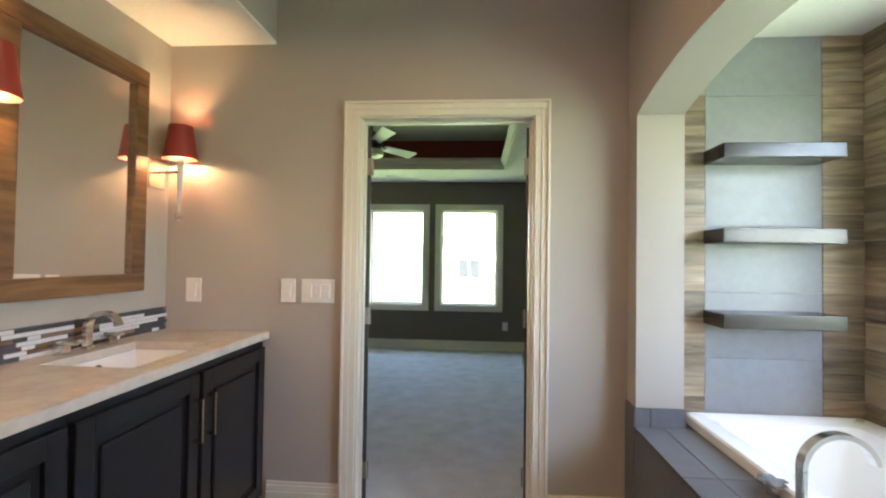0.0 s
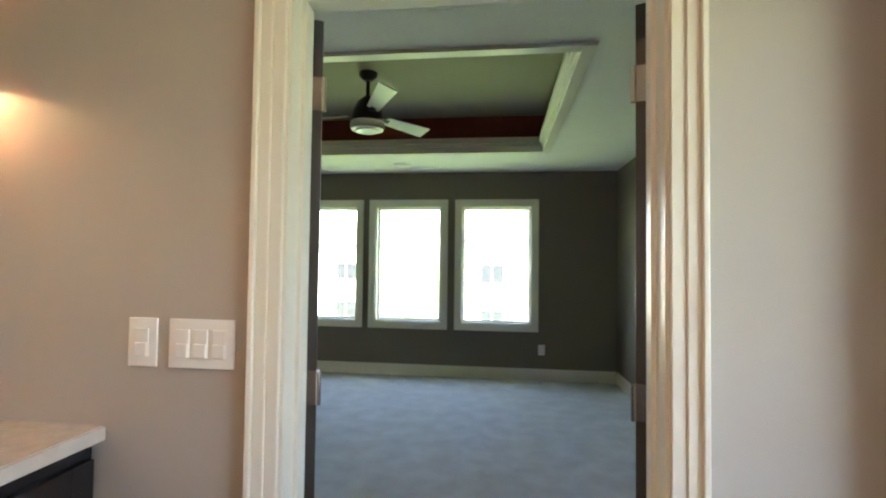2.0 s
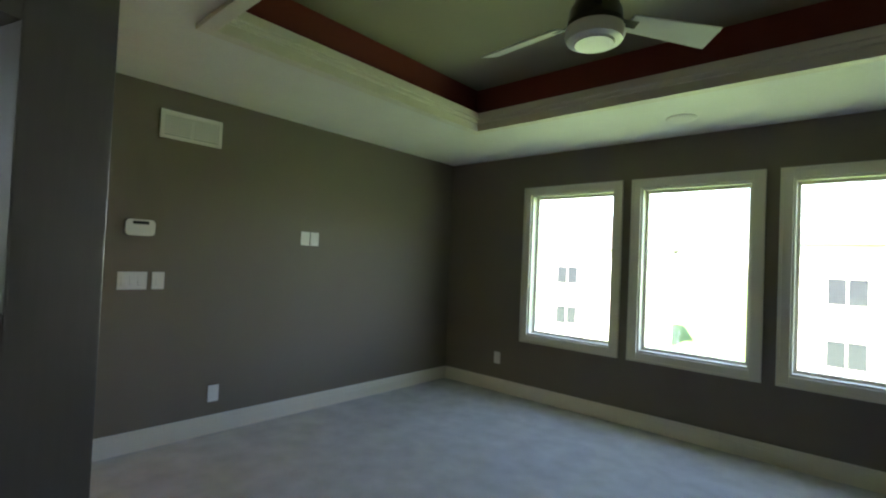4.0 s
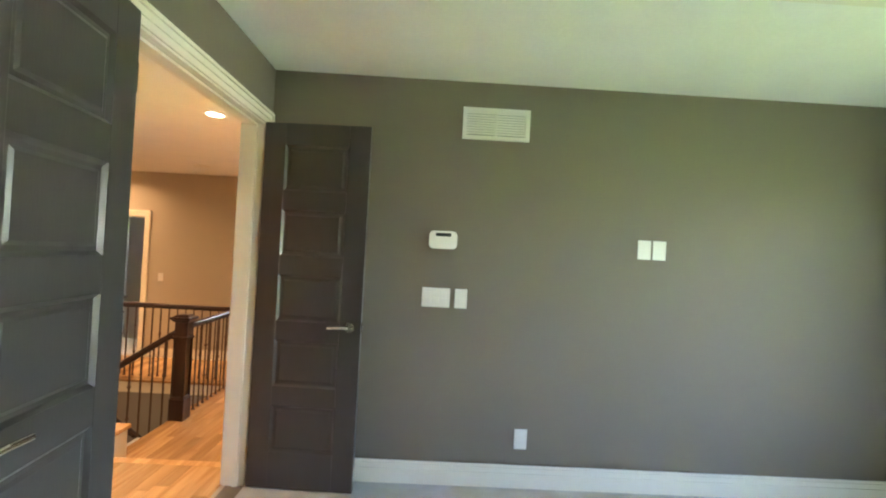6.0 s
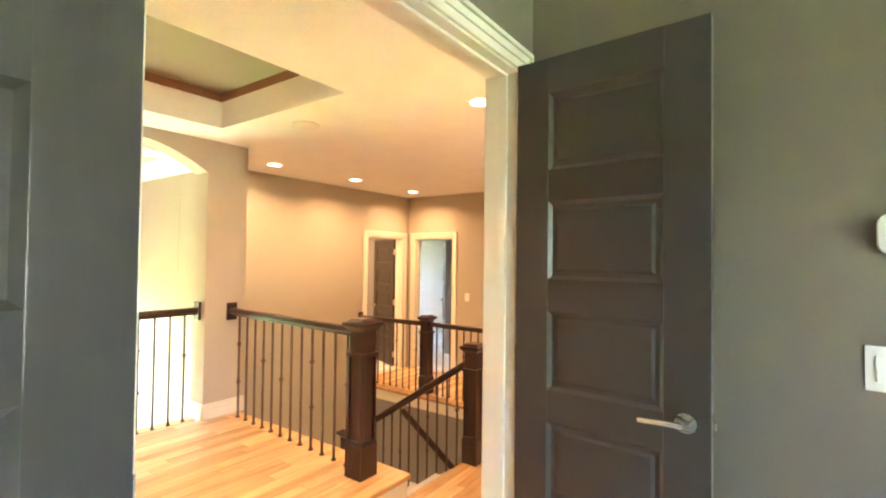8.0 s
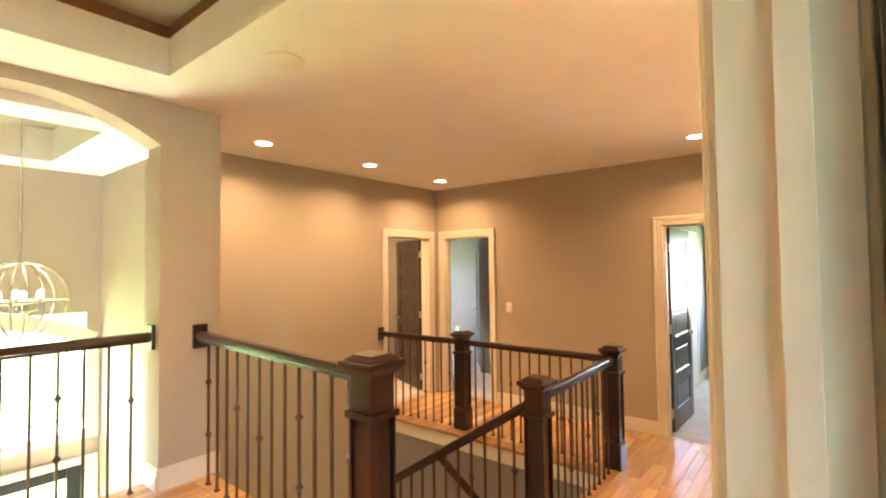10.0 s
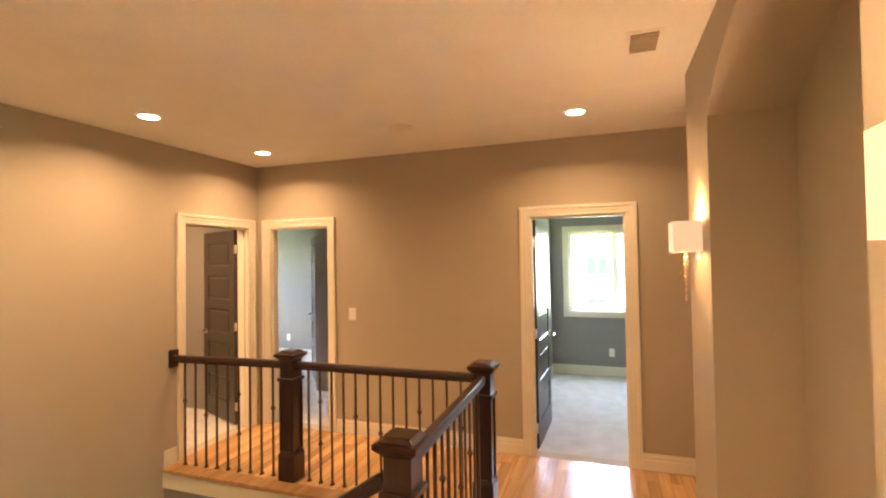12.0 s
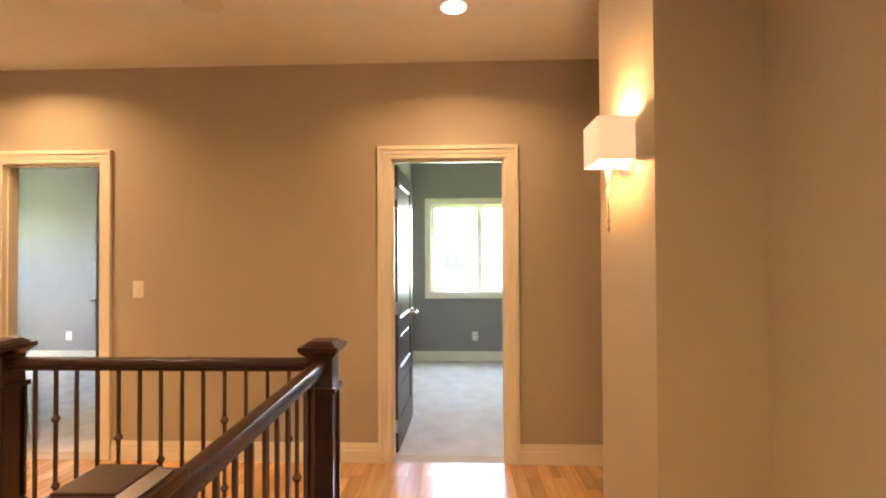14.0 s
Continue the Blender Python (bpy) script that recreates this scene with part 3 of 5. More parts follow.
# vanity: cabinets along the west wall, under one stone top
VF = -1.01
def cabinet(y0, y1, hinge):
    d = thing("vanity_cabinet", "black painted vanity cabinet with a raised-panel door", "cabinet", (-1.27, (y0 + y1) / 2, 0), "vanity cabinets")
    part("body", boxes(((-1.515, y0, 0.10), (VF, y1, 0.745)), ((VF - 0.02, y0, 0.745), (VF, y1, 0.885)), ((-1.515, y0, 0.0), (VF - 0.06, y1, 0.10))), M_CAB, d)
    a, b, lo, hi, s = y0 + 0.012, y1 - 0.012, 0.13, 0.845, 0.06
    bm = boxes(((VF, a + s, lo + s), (VF + 0.006, b - s, hi - s)))
    box(bm, (VF + 0.006, a + s + 0.03, lo + s + 0.03), (VF + 0.017, b - s - 0.03, hi - s - 0.03), 0.009)
    door = part("door", bm, M_CAB, d)
    for p, q in ((a, a + s), (b - s, b)):
        part("stile", boxes(((VF, p, lo), (VF + 0.02, q, hi)), bev=0.003), M_CAB, door)
    for p, q in ((lo, lo + s), (hi - s, hi)):
        part("rail", boxes(((VF, a + s, p), (VF + 0.02, b - s, q)), bev=0.003), M_CAB, door)
    hy = b - 0.03 if hinge < 0 else a + 0.03
    bm = boxes(((VF + 0.045, hy - 0.006, 0.60), (VF + 0.055, hy + 0.006, 0.76)), ((VF + 0.02, hy - 0.006, 0.60), (VF + 0.045, hy + 0.006, 0.612)), ((VF + 0.02, hy - 0.006, 0.748), (VF + 0.045, hy + 0.006, 0.76)), bev=0.001)
    part("handle", bm, M_CHROME, door, "square brushed nickel pull")


cabinet(-0.545, -0.006, 1)
cabinet(-1.11, -0.546, -1)
cabinet(-1.67, -1.111, 1)
cabinet(-2.24, -1.671, -1)
SX0, SX1, SY0, SY1 = -1.40, -1.07, -0.80, -0.355
top = thing("countertop", "polished beige quartz worktop with a sink cutout", "countertop", (-1.25, -1.2, 0.885))
bm = bmesh.new()
loops = [[bm.verts.new((x, y, z)) for x, y in ((x0, y0), (x1, y0), (x1, y1), (x0, y1))] for z in (0.886, 0.918) for x0, x1, y0, y1 in ((-1.516, -0.985, -2.4, -0.002), (SX0, SX1, SY0, SY1))]
for p, q in ((0, 1), (2, 3), (0, 2), (1, 3)):
    for k in range(4):
        bm.faces.new((loops[p][k], loops[p][(k + 1) % 4], loops[q][(k + 1) % 4], loops[q][k]))
part("slab", bm, M_STONE, top)
part("edge", boxes(((-0.985, -2.4, 0.884), (-0.978, -0.002, 0.916)), bev=0.002), M_STONE, top)
sink = thing("sink", "white rectangular undermount bathroom sink", "sink", ((SX0 + SX1) / 2, (SY0 + SY1) / 2, 0.75))
bm = bmesh.new()
rings = []
for i, z in ((-0.012, 0.885), (0.0, 0.884), (0.012, 0.80), (0.05, 0.765), (0.12, 0.758)):
    rings.append([bm.verts.new((x, y, z)) for x, y in ((SX0 + i, SY0 + i), (SX1 - i, SY0 + i), (SX1 - i, SY1 - i), (SX0 + i, SY1 - i))])
for p, q in zip(rings[:-1], rings[1:]):
    for i in range(4):
        bm.faces.new((p[i], p[(i + 1) % 4], q[(i + 1) % 4], q[i]))
bm.faces.new(rings[-1])
part("basin", bm, M_TUB, sink)
bm = bmesh.new(); cyl(bm, (SX0 + 0.004, -0.56, 0.85), (SX0 + 0.012, -0.56, 0.85), 0.014); part("overflow", bm, M_FAND, sink)
bm = bmesh.new(); cyl(bm, (-1.245, -0.6, 0.758), (-1.245, -0.6, 0.762), 0.022); part("drain", bm, M_CHROME, sink)
FY0 = -0.54
fau = thing("faucet", "brushed nickel widespread arched bathroom faucet", "faucet", (-1.455, FY0, 0.918))
bm = bmesh.new()
box(bm, (-1.48, FY0 - 0.028, 0.918), (-1.43, FY0 + 0.028, 0.928), 0.002)
box(bm, (-1.467, FY0 - 0.016, 0.928), (-1.447, FY0 + 0.016, 0.995), 0.002)


def band(bm, cx, cy, cz, r, width, thick, a0, a1, n=18):
    """A flat bent band, an arc in the x-z plane from angle a0 to a1."""
    rings = []
    for k in range(n + 1):
        a = radians(a0 + (a1 - a0) * k / n)
        rings.append([bm.verts.new((cx + q * math.cos(a), cy + w, cz + q * math.sin(a))) for q, w in ((r - thick / 2, -width / 2), (r + thick / 2, -width / 2), (r + thick / 2, width / 2), (r - thick / 2, width / 2))])
    for p, q in zip(rings[:-1], rings[1:]):
        for k in range(4):
            bm.faces.new((p[k], p[(k + 1) % 4], q[(k + 1) % 4], q[k]))
    bm.faces.new(rings[0])
    bm.faces.new(rings[-1])


band(bm, -1.392, FY0, 0.995, 0.065, 0.030, 0.016, 180, 15)
part("spout", bm, M_CHROME, fau, smooth=True)
for y in (FY0 - 0.11, FY0 + 0.11):
    part("handle", boxes(((-1.48, y - 0.02, 0.918), (-1.44, y + 0.02, 0.955)), ((-1.475, y - 0.012, 0.955), (-1.40, y + 0.012, 0.967)), bev=0.002), M_CHROME, fau)

# mosaic backsplash, sticks of random length in rows
bs = thing("backsplash", "linear mosaic backsplash of white, slate and brown sticks", "backsplash", (-1.51, -1.2, 0.918), kind="structure")
part("grout", boxes(((-1.52, -2.4, 0.9185), (-1.514, -0.002, 1.03))), M_GROUTD, bs)
rs = random.Random(4)
for r in range(7):
    y = -0.003 - rs.random() * 0.03
    while y > -1.75:
        ln = rs.choice((0.05, 0.08, 0.11, 0.15, 0.2))
        k = rs.choice((0, 0, 1, 1, 2))
        part("tile", boxes(((-1.514, y - ln + 0.002, 0.9195 + r * 0.0157), (-1.5085 + rs.random() * 0.001, y, 0.9335 + r * 0.0157))), M_MOS[k], bs)
        y -= ln

# framed mirror
MY0, MY1, MZ0, MZ1 = -0.885, -0.197, 1.122, 2.132
mir = thing("wall_mirror", "large mirror in a wide weathered oak frame", "mirror", (-1.52, -0.8, MZ0))
FWD = 0.077
for nm, lo, hi in (("frame_rail", (MY0, MZ0), (MY1, MZ0 + FWD)), ("frame_rail", (MY0, MZ1 - FWD), (MY1, MZ1)), ("frame_stile", (MY0, MZ0 + FWD), (MY0 + FWD, MZ1 - FWD)), ("frame_stile", (MY1 - FWD, MZ0 + FWD), (MY1, MZ1 - FWD))):
    part(nm, boxes(((-1.519, lo[0], lo[1]), (-1.485, hi[0], hi[1])), bev=0.006), M_MIRF, mir)
part("glass", boxes(((-1.515, MY0 + FWD - 0.005, MZ0 + FWD - 0.005), (-1.507, MY1 - FWD + 0.005, MZ1 - FWD + 0.005))), M_MIR, mir)


def red_sconce(y):
    d = thing("wall_sconce", "nickel wall sconce with a glowing red tapered shade", "wall lamp", (-1.52, y, 1.665), "vanity sconces")
    x = -1.395
    part("back_plate", boxes(((-1.52, y - 0.055, 1.605), (-1.508, y + 0.055, 1.745)), bev=0.002), M_CHROME, d)
    bm = bmesh.new(); cyl(bm, (-1.508, y, 1.685), (x, y, 1.685), 0.007); part("arm", bm, M_CHROME, d)
    bm = bmesh.new(); cyl(bm, (x, y, 1.495), (x, y, 1.755), 0.006, 0.021, 4); part("stem", bm, M_CHROME, d)
    bm = bmesh.new(); ball(bm, (x, y, 1.470), 0.019, 6, (1, 1, 1.3)); part("crystal_drop", bm, M_CRYST, d, "clear faceted crystal drop")
    bm = bmesh.new()
    seg = 24
    r = [[bm.verts.new((x + q * math.cos(2 * math.pi * i / seg), y + q * math.sin(2 * math.pi * i / seg), z)) for i in range(seg)] for q, z in ((0.075, 1.748), (0.053, 1.908), (0.051, 1.908), (0.073, 1.748))]
    for p, q in zip(r, r[1:] + r[:1]):
        for i in range(seg):
            bm.faces.new((p[i], p[(i + 1) % seg], q[(i + 1) % seg], q[i]))
    part("shade", bm, M_SHADE_R, d, "dark red fabric shade", True)
    bm = bmesh.new(); ball(bm, (x, y, 1.800), 0.022, 10); part("bulb", bm, M_BULB, d)
    lamp("POINT", 0.50, Matrix.Translation((x, y, 1.833)), 0.012, GOLD)
    lamp("POINT", 0.42, Matrix.Translation((x, y, 1.768)), 0.012, GOLD)


red_sconce(-0.10)
red_sconce(-0.985)
plate("light_switch", "white dimmer switch plate above the worktop", (-1.372, 0, 1.115), 0.078, 0.118, "-y", 1)
plate("light_switch", "white single rocker switch plate near the doorway", (-0.887, 0, 1.12), 0.073, 0.115, "-y", 1)
plate("light_switch", "white three-gang rocker switch plate near the doorway", (-0.737, 0, 1.12), 0.165, 0.115, "-y", 3)

# bath: deck, tub, filler, shelves, tiles
deck = thing("tub_deck", "dark grey tiled bath deck with a low apron", "bath deck", (1.2, -1.1, 0), kind="structure")
TX_0, TX_1, TYN, TYS = 0.985, 1.76, -0.012, -1.95
part("core", boxes(((0.745, -2.29, 0.0), (TX_0 + 0.02, -0.001, 0.552)), ((TX_0 + 0.02, -0.03, 0.0), (1.775, -0.001, 0.552)), ((TX_0 + 0.02, -2.29, 0.0), (1.775, TYS, 0.552))), M_GROUTD, deck)
y = -0.002
while y > -2.2:
    y1 = y - 0.6
    part("tile", boxes(((0.735, y1 + 0.003, 0.003), (0.745, y, 0.56)), bev=0.001), M_DECK, deck)
    part("tile", boxes(((0.735, y1 + 0.003, 0.552), (0.855, y if y < -0.01 else AY - 0.01, 0.562)), bev=0.001), M_DECK, deck)
    part("tile", boxes(((0.858, y1 + 0.003, 0.552), (TX_0 + 0.02, y if y < -0.01 else AY - 0.01, 0.562)), bev=0.001), M_DECK, deck)
    y = y1
for a, b in ((0.733, 0.80), (0.803, 0.95)):
    part("tile", boxes(((a, AY - 0.01, 0.552), (b, AY, 0.645)), bev=0.001), M_DECK, deck)
part("tile", boxes(((0.731, AY, 0.003), (0.7405, -0.001, 0.645)), bev=0.001), M_DECK, deck)

tub = thing("bathtub", "white acrylic drop-in bathtub with a wide rim", "bathtub", (1.36, -1.0, 0.562))
bm = bmesh.new()
def oval(inset, z, rad, n=8):
    pts = []
    for cx, cy, a in ((TX_1 - inset - rad, TYN - inset - rad, 0), (TX_0 + inset + rad, TYN - inset - rad, 90), (TX_0 + inset + rad, TYS + inset + rad, 180), (TX_1 - inset - rad, TYS + inset + rad, 270)):
        for k in range(n + 1):
            t = radians(a + 90 * k / n)
            pts.append(bm.verts.new((cx + rad * math.cos(t), cy + rad * math.sin(t), z)))
    return pts
rings = [oval(0, 0.562, 0.02), oval(0.0, 0.596, 0.02), oval(0.008, 0.604, 0.02), oval(0.085, 0.602, 0.03), oval(0.10, 0.592, 0.04), oval(0.14, 0.33, 0.10), oval(0.2, 0.24, 0.10), oval(0.26, 0.23, 0.08)]
for p, q in zip(rings[:-1], rings[1:]):
    for i in range(len(p)):
        bm.faces.new((p[i], p[(i + 1) % len(p)], q[(i + 1) % len(p)], q[i]))
bm.faces.new(rings[-1])
part("shell", bm, M_TUB, tub, smooth=True)
bm = bmesh.new(); cyl(bm, (1.37, -1.62, 0.231), (1.37, -1.62, 0.236), 0.032, 0.030, 20); part("drain", bm, M_CHROME, tub, "chrome drain")
TFY = -0.87
fil = thing("tub_filler", "polished chrome arched deck-mounted bath filler", "faucet", (0.94, TFY, 0.562))
bm = bmesh.new()
box(bm, (0.915, TFY - 0.028, 0.562), (0.965, TFY + 0.028, 0.574), 0.003)
box(bm, (0.933, TFY - 0.016, 0.574), (0.947, TFY + 0.016, 0.718), 0.002)
band(bm, 1.037, TFY, 0.718, 0.097, 0.032, 0.014, 180, 12, 24)
part("spout", bm, M_CHROME, fil, smooth=True)
for y in (TFY + 0.17, TFY - 0.17):
    bm = boxes(((0.952, y - 0.014, 0.562), (0.98, y + 0.014, 0.60)), ((0.945, y - 0.045, 0.60), (0.987, y + 0.045, 0.612)), ((0.925, y - 0.014, 0.6005), (1.007, y + 0.014, 0.6115)), bev=0.003)
    part("handle", bm, M_CHROME, fil, "chrome cross handle")

GX0, GX1 = 1.085, 1.595
tw = thing("tile_wall", "wood-look and grey slate tiles at the head of the bath", "wall tiles", (1.3, -0.005, 0.6), kind="structure")
z, k, off = 0.555, 0, 0.0
while z < 2.33:
    zt = min(z + 0.117, 2.328)
    part("tile", boxes(((0.948, -0.009, z), (GX0 - 0.002, -0.0005, zt)), bev=0.0008), M_TILEW, tw)
    part("tile", boxes(((GX1 + 0.002, -0.009, z), (1.778, -0.0005, zt)), bev=0.0008), M_TILEW, tw)
    y = -0.012 - (0.0, 0.3, 0.15)[k % 3]
    part("tile", boxes(((1.771, y, z), (1.7795, -0.010, zt)), bev=0.0008), M_TILEY, tw) if k % 3 else None
    while y > -2.2 and not (y < -0.36 and 0.85 < z < 2.1):
        part("tile", boxes(((1.771, max(y - 0.6, -0.37 if 0.85 < z < 2.1 else -3) , z), (1.7795, y - 0.003, zt)), bev=0.0008), M_TILEY, tw)
        y -= 0.6
    z += 0.120
    k += 1
z = 0.555
while z < 2.33:
    zt = min(z + 0.297, 2.328)
    part("tile", boxes(((GX0, -0.007, z), (GX1, -0.0005, zt)), bev=0.0008), M_TILEG, tw)
    z += 0.300
for z in (1.735, 1.372, 1.008):
    d = thing("floating_shelf", "dark espresso floating wall shelf, empty", "shelf", (1.34, -0.10, z), "floating shelves")
    part("board", boxes(((1.075, -0.19, z), (1.57, -0.009, z + 0.062)), bev=0.003), M_SHELF, d)

# ---- hall ----
setting("wall_hall_west", None or (lambda b: (wall_boxes(b, "y", -3.80, 2.3, -7.91, -7.79, F - 3, 2.75, [(-3.66, -2.92, F, F + 2.06), (-0.925, -0.125, F, F + 2.06)]), b)[1])(bmesh.new()), M_HALL, "beige painted hall wall with two doorways", "wall")
bm = bmesh.new()
wall_boxes(bm, "x", -8.06, -4.302, -3.93, -3.80, F - 3, 2.75, [(-7.66, -6.86, F, F + 2.06)])
setting("wall_hall_south", bm, M_HALL, "beige painted hall wall beyond the stairwell", "wall")
# pier and foyer arch
PX0, PX1, PYN, PYS = -4.36, -4.0, -2.80, -3.0
AXE = -2.75
bm = bmesh.new()
box(bm, (PX0, PYS, -0.3), (PX1, PYN, 2.75))
box(bm, (PX0, -3.80, -3.3), (-4.30, PYS, 2.75))
arch_head(bm, "x", PX1, AXE, PYS, PYN, 2.06, 0.20, 2.75)
box(bm, (AXE, PYS, -0.3), (-1.62, PYN, 2.75))
setting("wall_foyer_arch", bm, M_HALL, "beige painted wall with a flat arch open to the foyer", "wall")
setting("wall_hall_east", boxes(((-1.75, PYN, -0.3), (-1.62, 0.22, 2.75))), M_HALL, "beige painted end wall of the hall", "wall")
# north wall with the doorway, near pier, niche and far pier
NY, NB = 0.15, 0.484
NX0, NX1 = -6.08, -4.75
bm = bmesh.new()
wall_boxes(bm, "x", -3.75, -1.75, 0.195, 0.22, F - 0.1, 2.75, [(-3.505, -2.27, 0, 2.05)])
box(bm, (NX1, NY, F - 0.1), (-3.75, 0.6, 2.75))
box(bm, (-6.63, NY, F - 0.1), (NX0, 0.6, 2.75))
arch_head(bm, "x", NX0, NX1, NY, NB, 1.945, 0.25, 2.75)
box(bm, (NX0, NB, F - 0.1), (NX1, 0.6, 2.75))
setting("wall_hall_north", bm, M_HALL, "beige painted hall wall with an arched niche", "wall")
setting("wall_hall_far", boxes(((-7.79, 2.2, F - 0.1), (-6.4, 2.3, 2.75)), ((-6.5, 0.6, F - 0.1), (-6.4, 2.2, 2.75))), M_HALL, "beige painted wall of the side passage", "wall")
# hall ceiling with its tray
HX0, HX1, HY0, HY1 = -3.88, -2.0, -2.38, -1.0
setting("ceiling_hall", boxes(((-7.79, -3.80, HC), (-4.2, NY, 2.75)), ((-4.2, PYN, HC), (HX0, NY, 2.75)), ((HX1, PYN, HC), (-1.75, 0.195, 2.75)), ((HX0, HY1, HC), (-3.75, NY, 2.75)),
                              ((-3.75, HY1, HC), (HX1, 0.195, 2.75)), ((HX0, PYN, HC), (HX1, HY0, 2.75)), ((-7.79, NY, HC), (-6.4, 2.2, 2.75))), M_CEIL, "white textured hall ceiling with a raised tray", "ceiling")
setting("ceiling_hall_cove", boxes(((HX0, HY0, 2.535), (HX0 + e, HY1, 2.598)), ((HX1 - e, HY0, 2.535), (HX1, HY1, 2.598)), ((HX0 + e, HY0, 2.535), (HX1 - e, HY0 + e, 2.598)), ((HX0 + e, HY1 - e, 2.535), (HX1 - e, HY1, 2.598))), M_BROWN, "brown painted band inside the hall tray", "ceiling")
setting("ceiling_hall_tray", boxes(((HX0, HY0, 2.60), (HX1, HY1, 2.75))), M_TRAYTOP, "taupe painted top of the hall ceiling tray", "ceiling")

# stair and stairwell
WX0, WX1, WY1 = -6.66, -4.28, -1.13
bm = bmesh.new()
box(bm, (-4.278, -2.798, -3.3), (-4.18, -0.87, -0.06))
box(bm, (WX0, WY1, -3.3), (WX1, WY1 + 0.1, F - 0.03))
box(bm, (WX0 - 0.1, -3.80, -3.3), (WX0, WY1, F - 0.03))
setting("wall_stairwell", bm, M_GREY, "grey painted walls of the open stairwell", "wall")
setting("floor_stair_bottom", boxes(((WX0, -3.8, -3.4), (WX1, WY1, -3.3))), M_CARPET, "grey carpet at the foot of the stairs", "floor")
st = thing("staircase", "carpeted stairs with white risers descending round a landing", "stairs", (-5.4, -2.5, -1.5), kind="structure")
RS, TD = 0.185, 0.28
for k in range(5):
    z = F - RS * (k + 1)
    y = WY1 - TD * k
    part("tread", boxes(((-5.40, y - TD - 0.02, z - 0.03), (WX1, y, z)), bev=0.004), M_CARPET, st)
    part("riser", boxes(((-5.40, y - 0.004, z - 0.0), (WX1, y + 0.012, z + RS - 0.03))), M_TRIM, st)
LZ = F - RS * 6
LY = WY1 - TD * 5
part("landing", boxes(((WX0, -3.80, LZ - 0.2), (WX1, LY, LZ))), M_CARPET, st)
for k in range(6):
    z = LZ - RS * (k + 1)
    y = LY + TD * k
    part("tread", boxes(((WX0, y, z - 0.03), (-5.46, y + TD + 0.02, z)), bev=0.004), M_CARPET, st)
    part("riser", boxes(((WX0, y - 0.012, z), (-5.46, y + 0.004, z + RS - 0.03))), M_TRIM, st)
part("stringer", (lambda b: ([b.faces.new(fc) for fc in [[b.verts.new(p) for p in ((-5.40, WY1, F - 0.02), (-5.40, LY, LZ + RS - 0.02), (-5.40, LY, LZ - 0.25), (-5.40, WY1, F - 0.45))], [b.verts.new(p) for p in ((-5.46, WY1, F - 0.02), (-5.46, LY, LZ + RS - 0.02), (-5.46, LY, LZ - 0.25), (-5.46, WY1, F - 0.45))]]], b)[1])(bmesh.new()), M_TRIM, st)


def newel(x, y, z, h=1.0, label="dark cherry square newel post with a stepped cap"):
    d = thing("newel_post", label, "newel post", (x, y, z), "stair newels")
    def sq(bm, r, lo, hi, bev=0.003, r1=None):
        vs0 = len(bm.verts)
        box(bm, (x - r, y - r, z + lo), (x + r, y + r, z + hi), bev)
        if r1 is not None:
            bm.verts.ensure_lookup_table()
            for v in bm.verts[vs0:]:
                if v.co.z > z + (lo + hi) / 2:
                    v.co.x = x + (v.co.x - x) * r1 / r
                    v.co.y = y + (v.co.y - y) * r1 / r
    bm = bmesh.new()
    sq(bm, 0.071, 0.0, 0.20); sq(bm, 0.071, 0.20, 0.225, 0.002, 0.058)
    part("base", bm, M_NEWEL, d)
    bm = bmesh.new()
    sq(bm, 0.050, 0.225, h - 0.235, 0.002)
    for sx, sy in ((1, 1), (1, -1), (-1, 1), (-1, -1)):
        box(bm, (x + sx * 0.05 - 0.013, y + sy * 0.05 - 0.013, z + 0.226), (x + sx * 0.05 + 0.007 * sx + 0.006, y + sy * 0.05 + 0.007 * sy + 0.006, z + h - 0.236), 0.002)
    part("shaft", bm, M_NEWEL, d)
    bm = bmesh.new()
    sq(bm, 0.074, h - 0.235, h - 0.21, 0.003); sq(bm, 0.059, h - 0.21, h - 0.075)
    part("collar", bm, M_NEWEL, d)
    bm = bmesh.new()
    sq(bm, 0.062, h - 0.075, h - 0.045, 0.001, 0.088); sq(bm, 0.092, h - 0.045, h - 0.022, 0.004); sq(bm, 0.075, h - 0.022, h, 0.004, 0.055)
    part("cap", bm, M_NEWEL, d)


N1, N2, N3, N4 = (-4.105, -1.06), (-5.43, -1.06), (-6.82, -2.65), (-6.82, -1.09)
newel(*N1, 0.0, 0.98)
newel(*N2, F, 1.01)
newel(*N3, F, 1.0)
newel(*N4, F, 1.0)
newel(-5.43, LY - 0.06, LZ, 1.05)


def rail_bar(bm, a, b):
    """A handrail with a rounded top from a to b (centres of its underside)."""
    a, b = Vector(a), Vector(b)
    way = (b - a).normalized()
    side = Vector((-way.y, way.x, 0)).normalized()
    up = side.cross(way) * -1
    if up.z < 0:
        up = -up
    prof = ((-0.022, 0), (-0.022, 0.014), (-0.031, 0.022), (-0.031, 0.042), (-0.022, 0.056), (0, 0.061), (0.022, 0.056), (0.031, 0.042), (0.031, 0.022), (0.022, 0.014), (0.022, 0))
    rings = [[bm.verts.new(p + side * s + up * u) for s, u in prof] for p in (a, b)]
    n = len(prof)
    for i in range(n):
        bm.faces.new((rings[0][i], rings[0][(i + 1) % n], rings[1][(i + 1) % n], rings[1][i]))
    bm.faces.new(rings[0])
    bm.faces.new(rings[1])


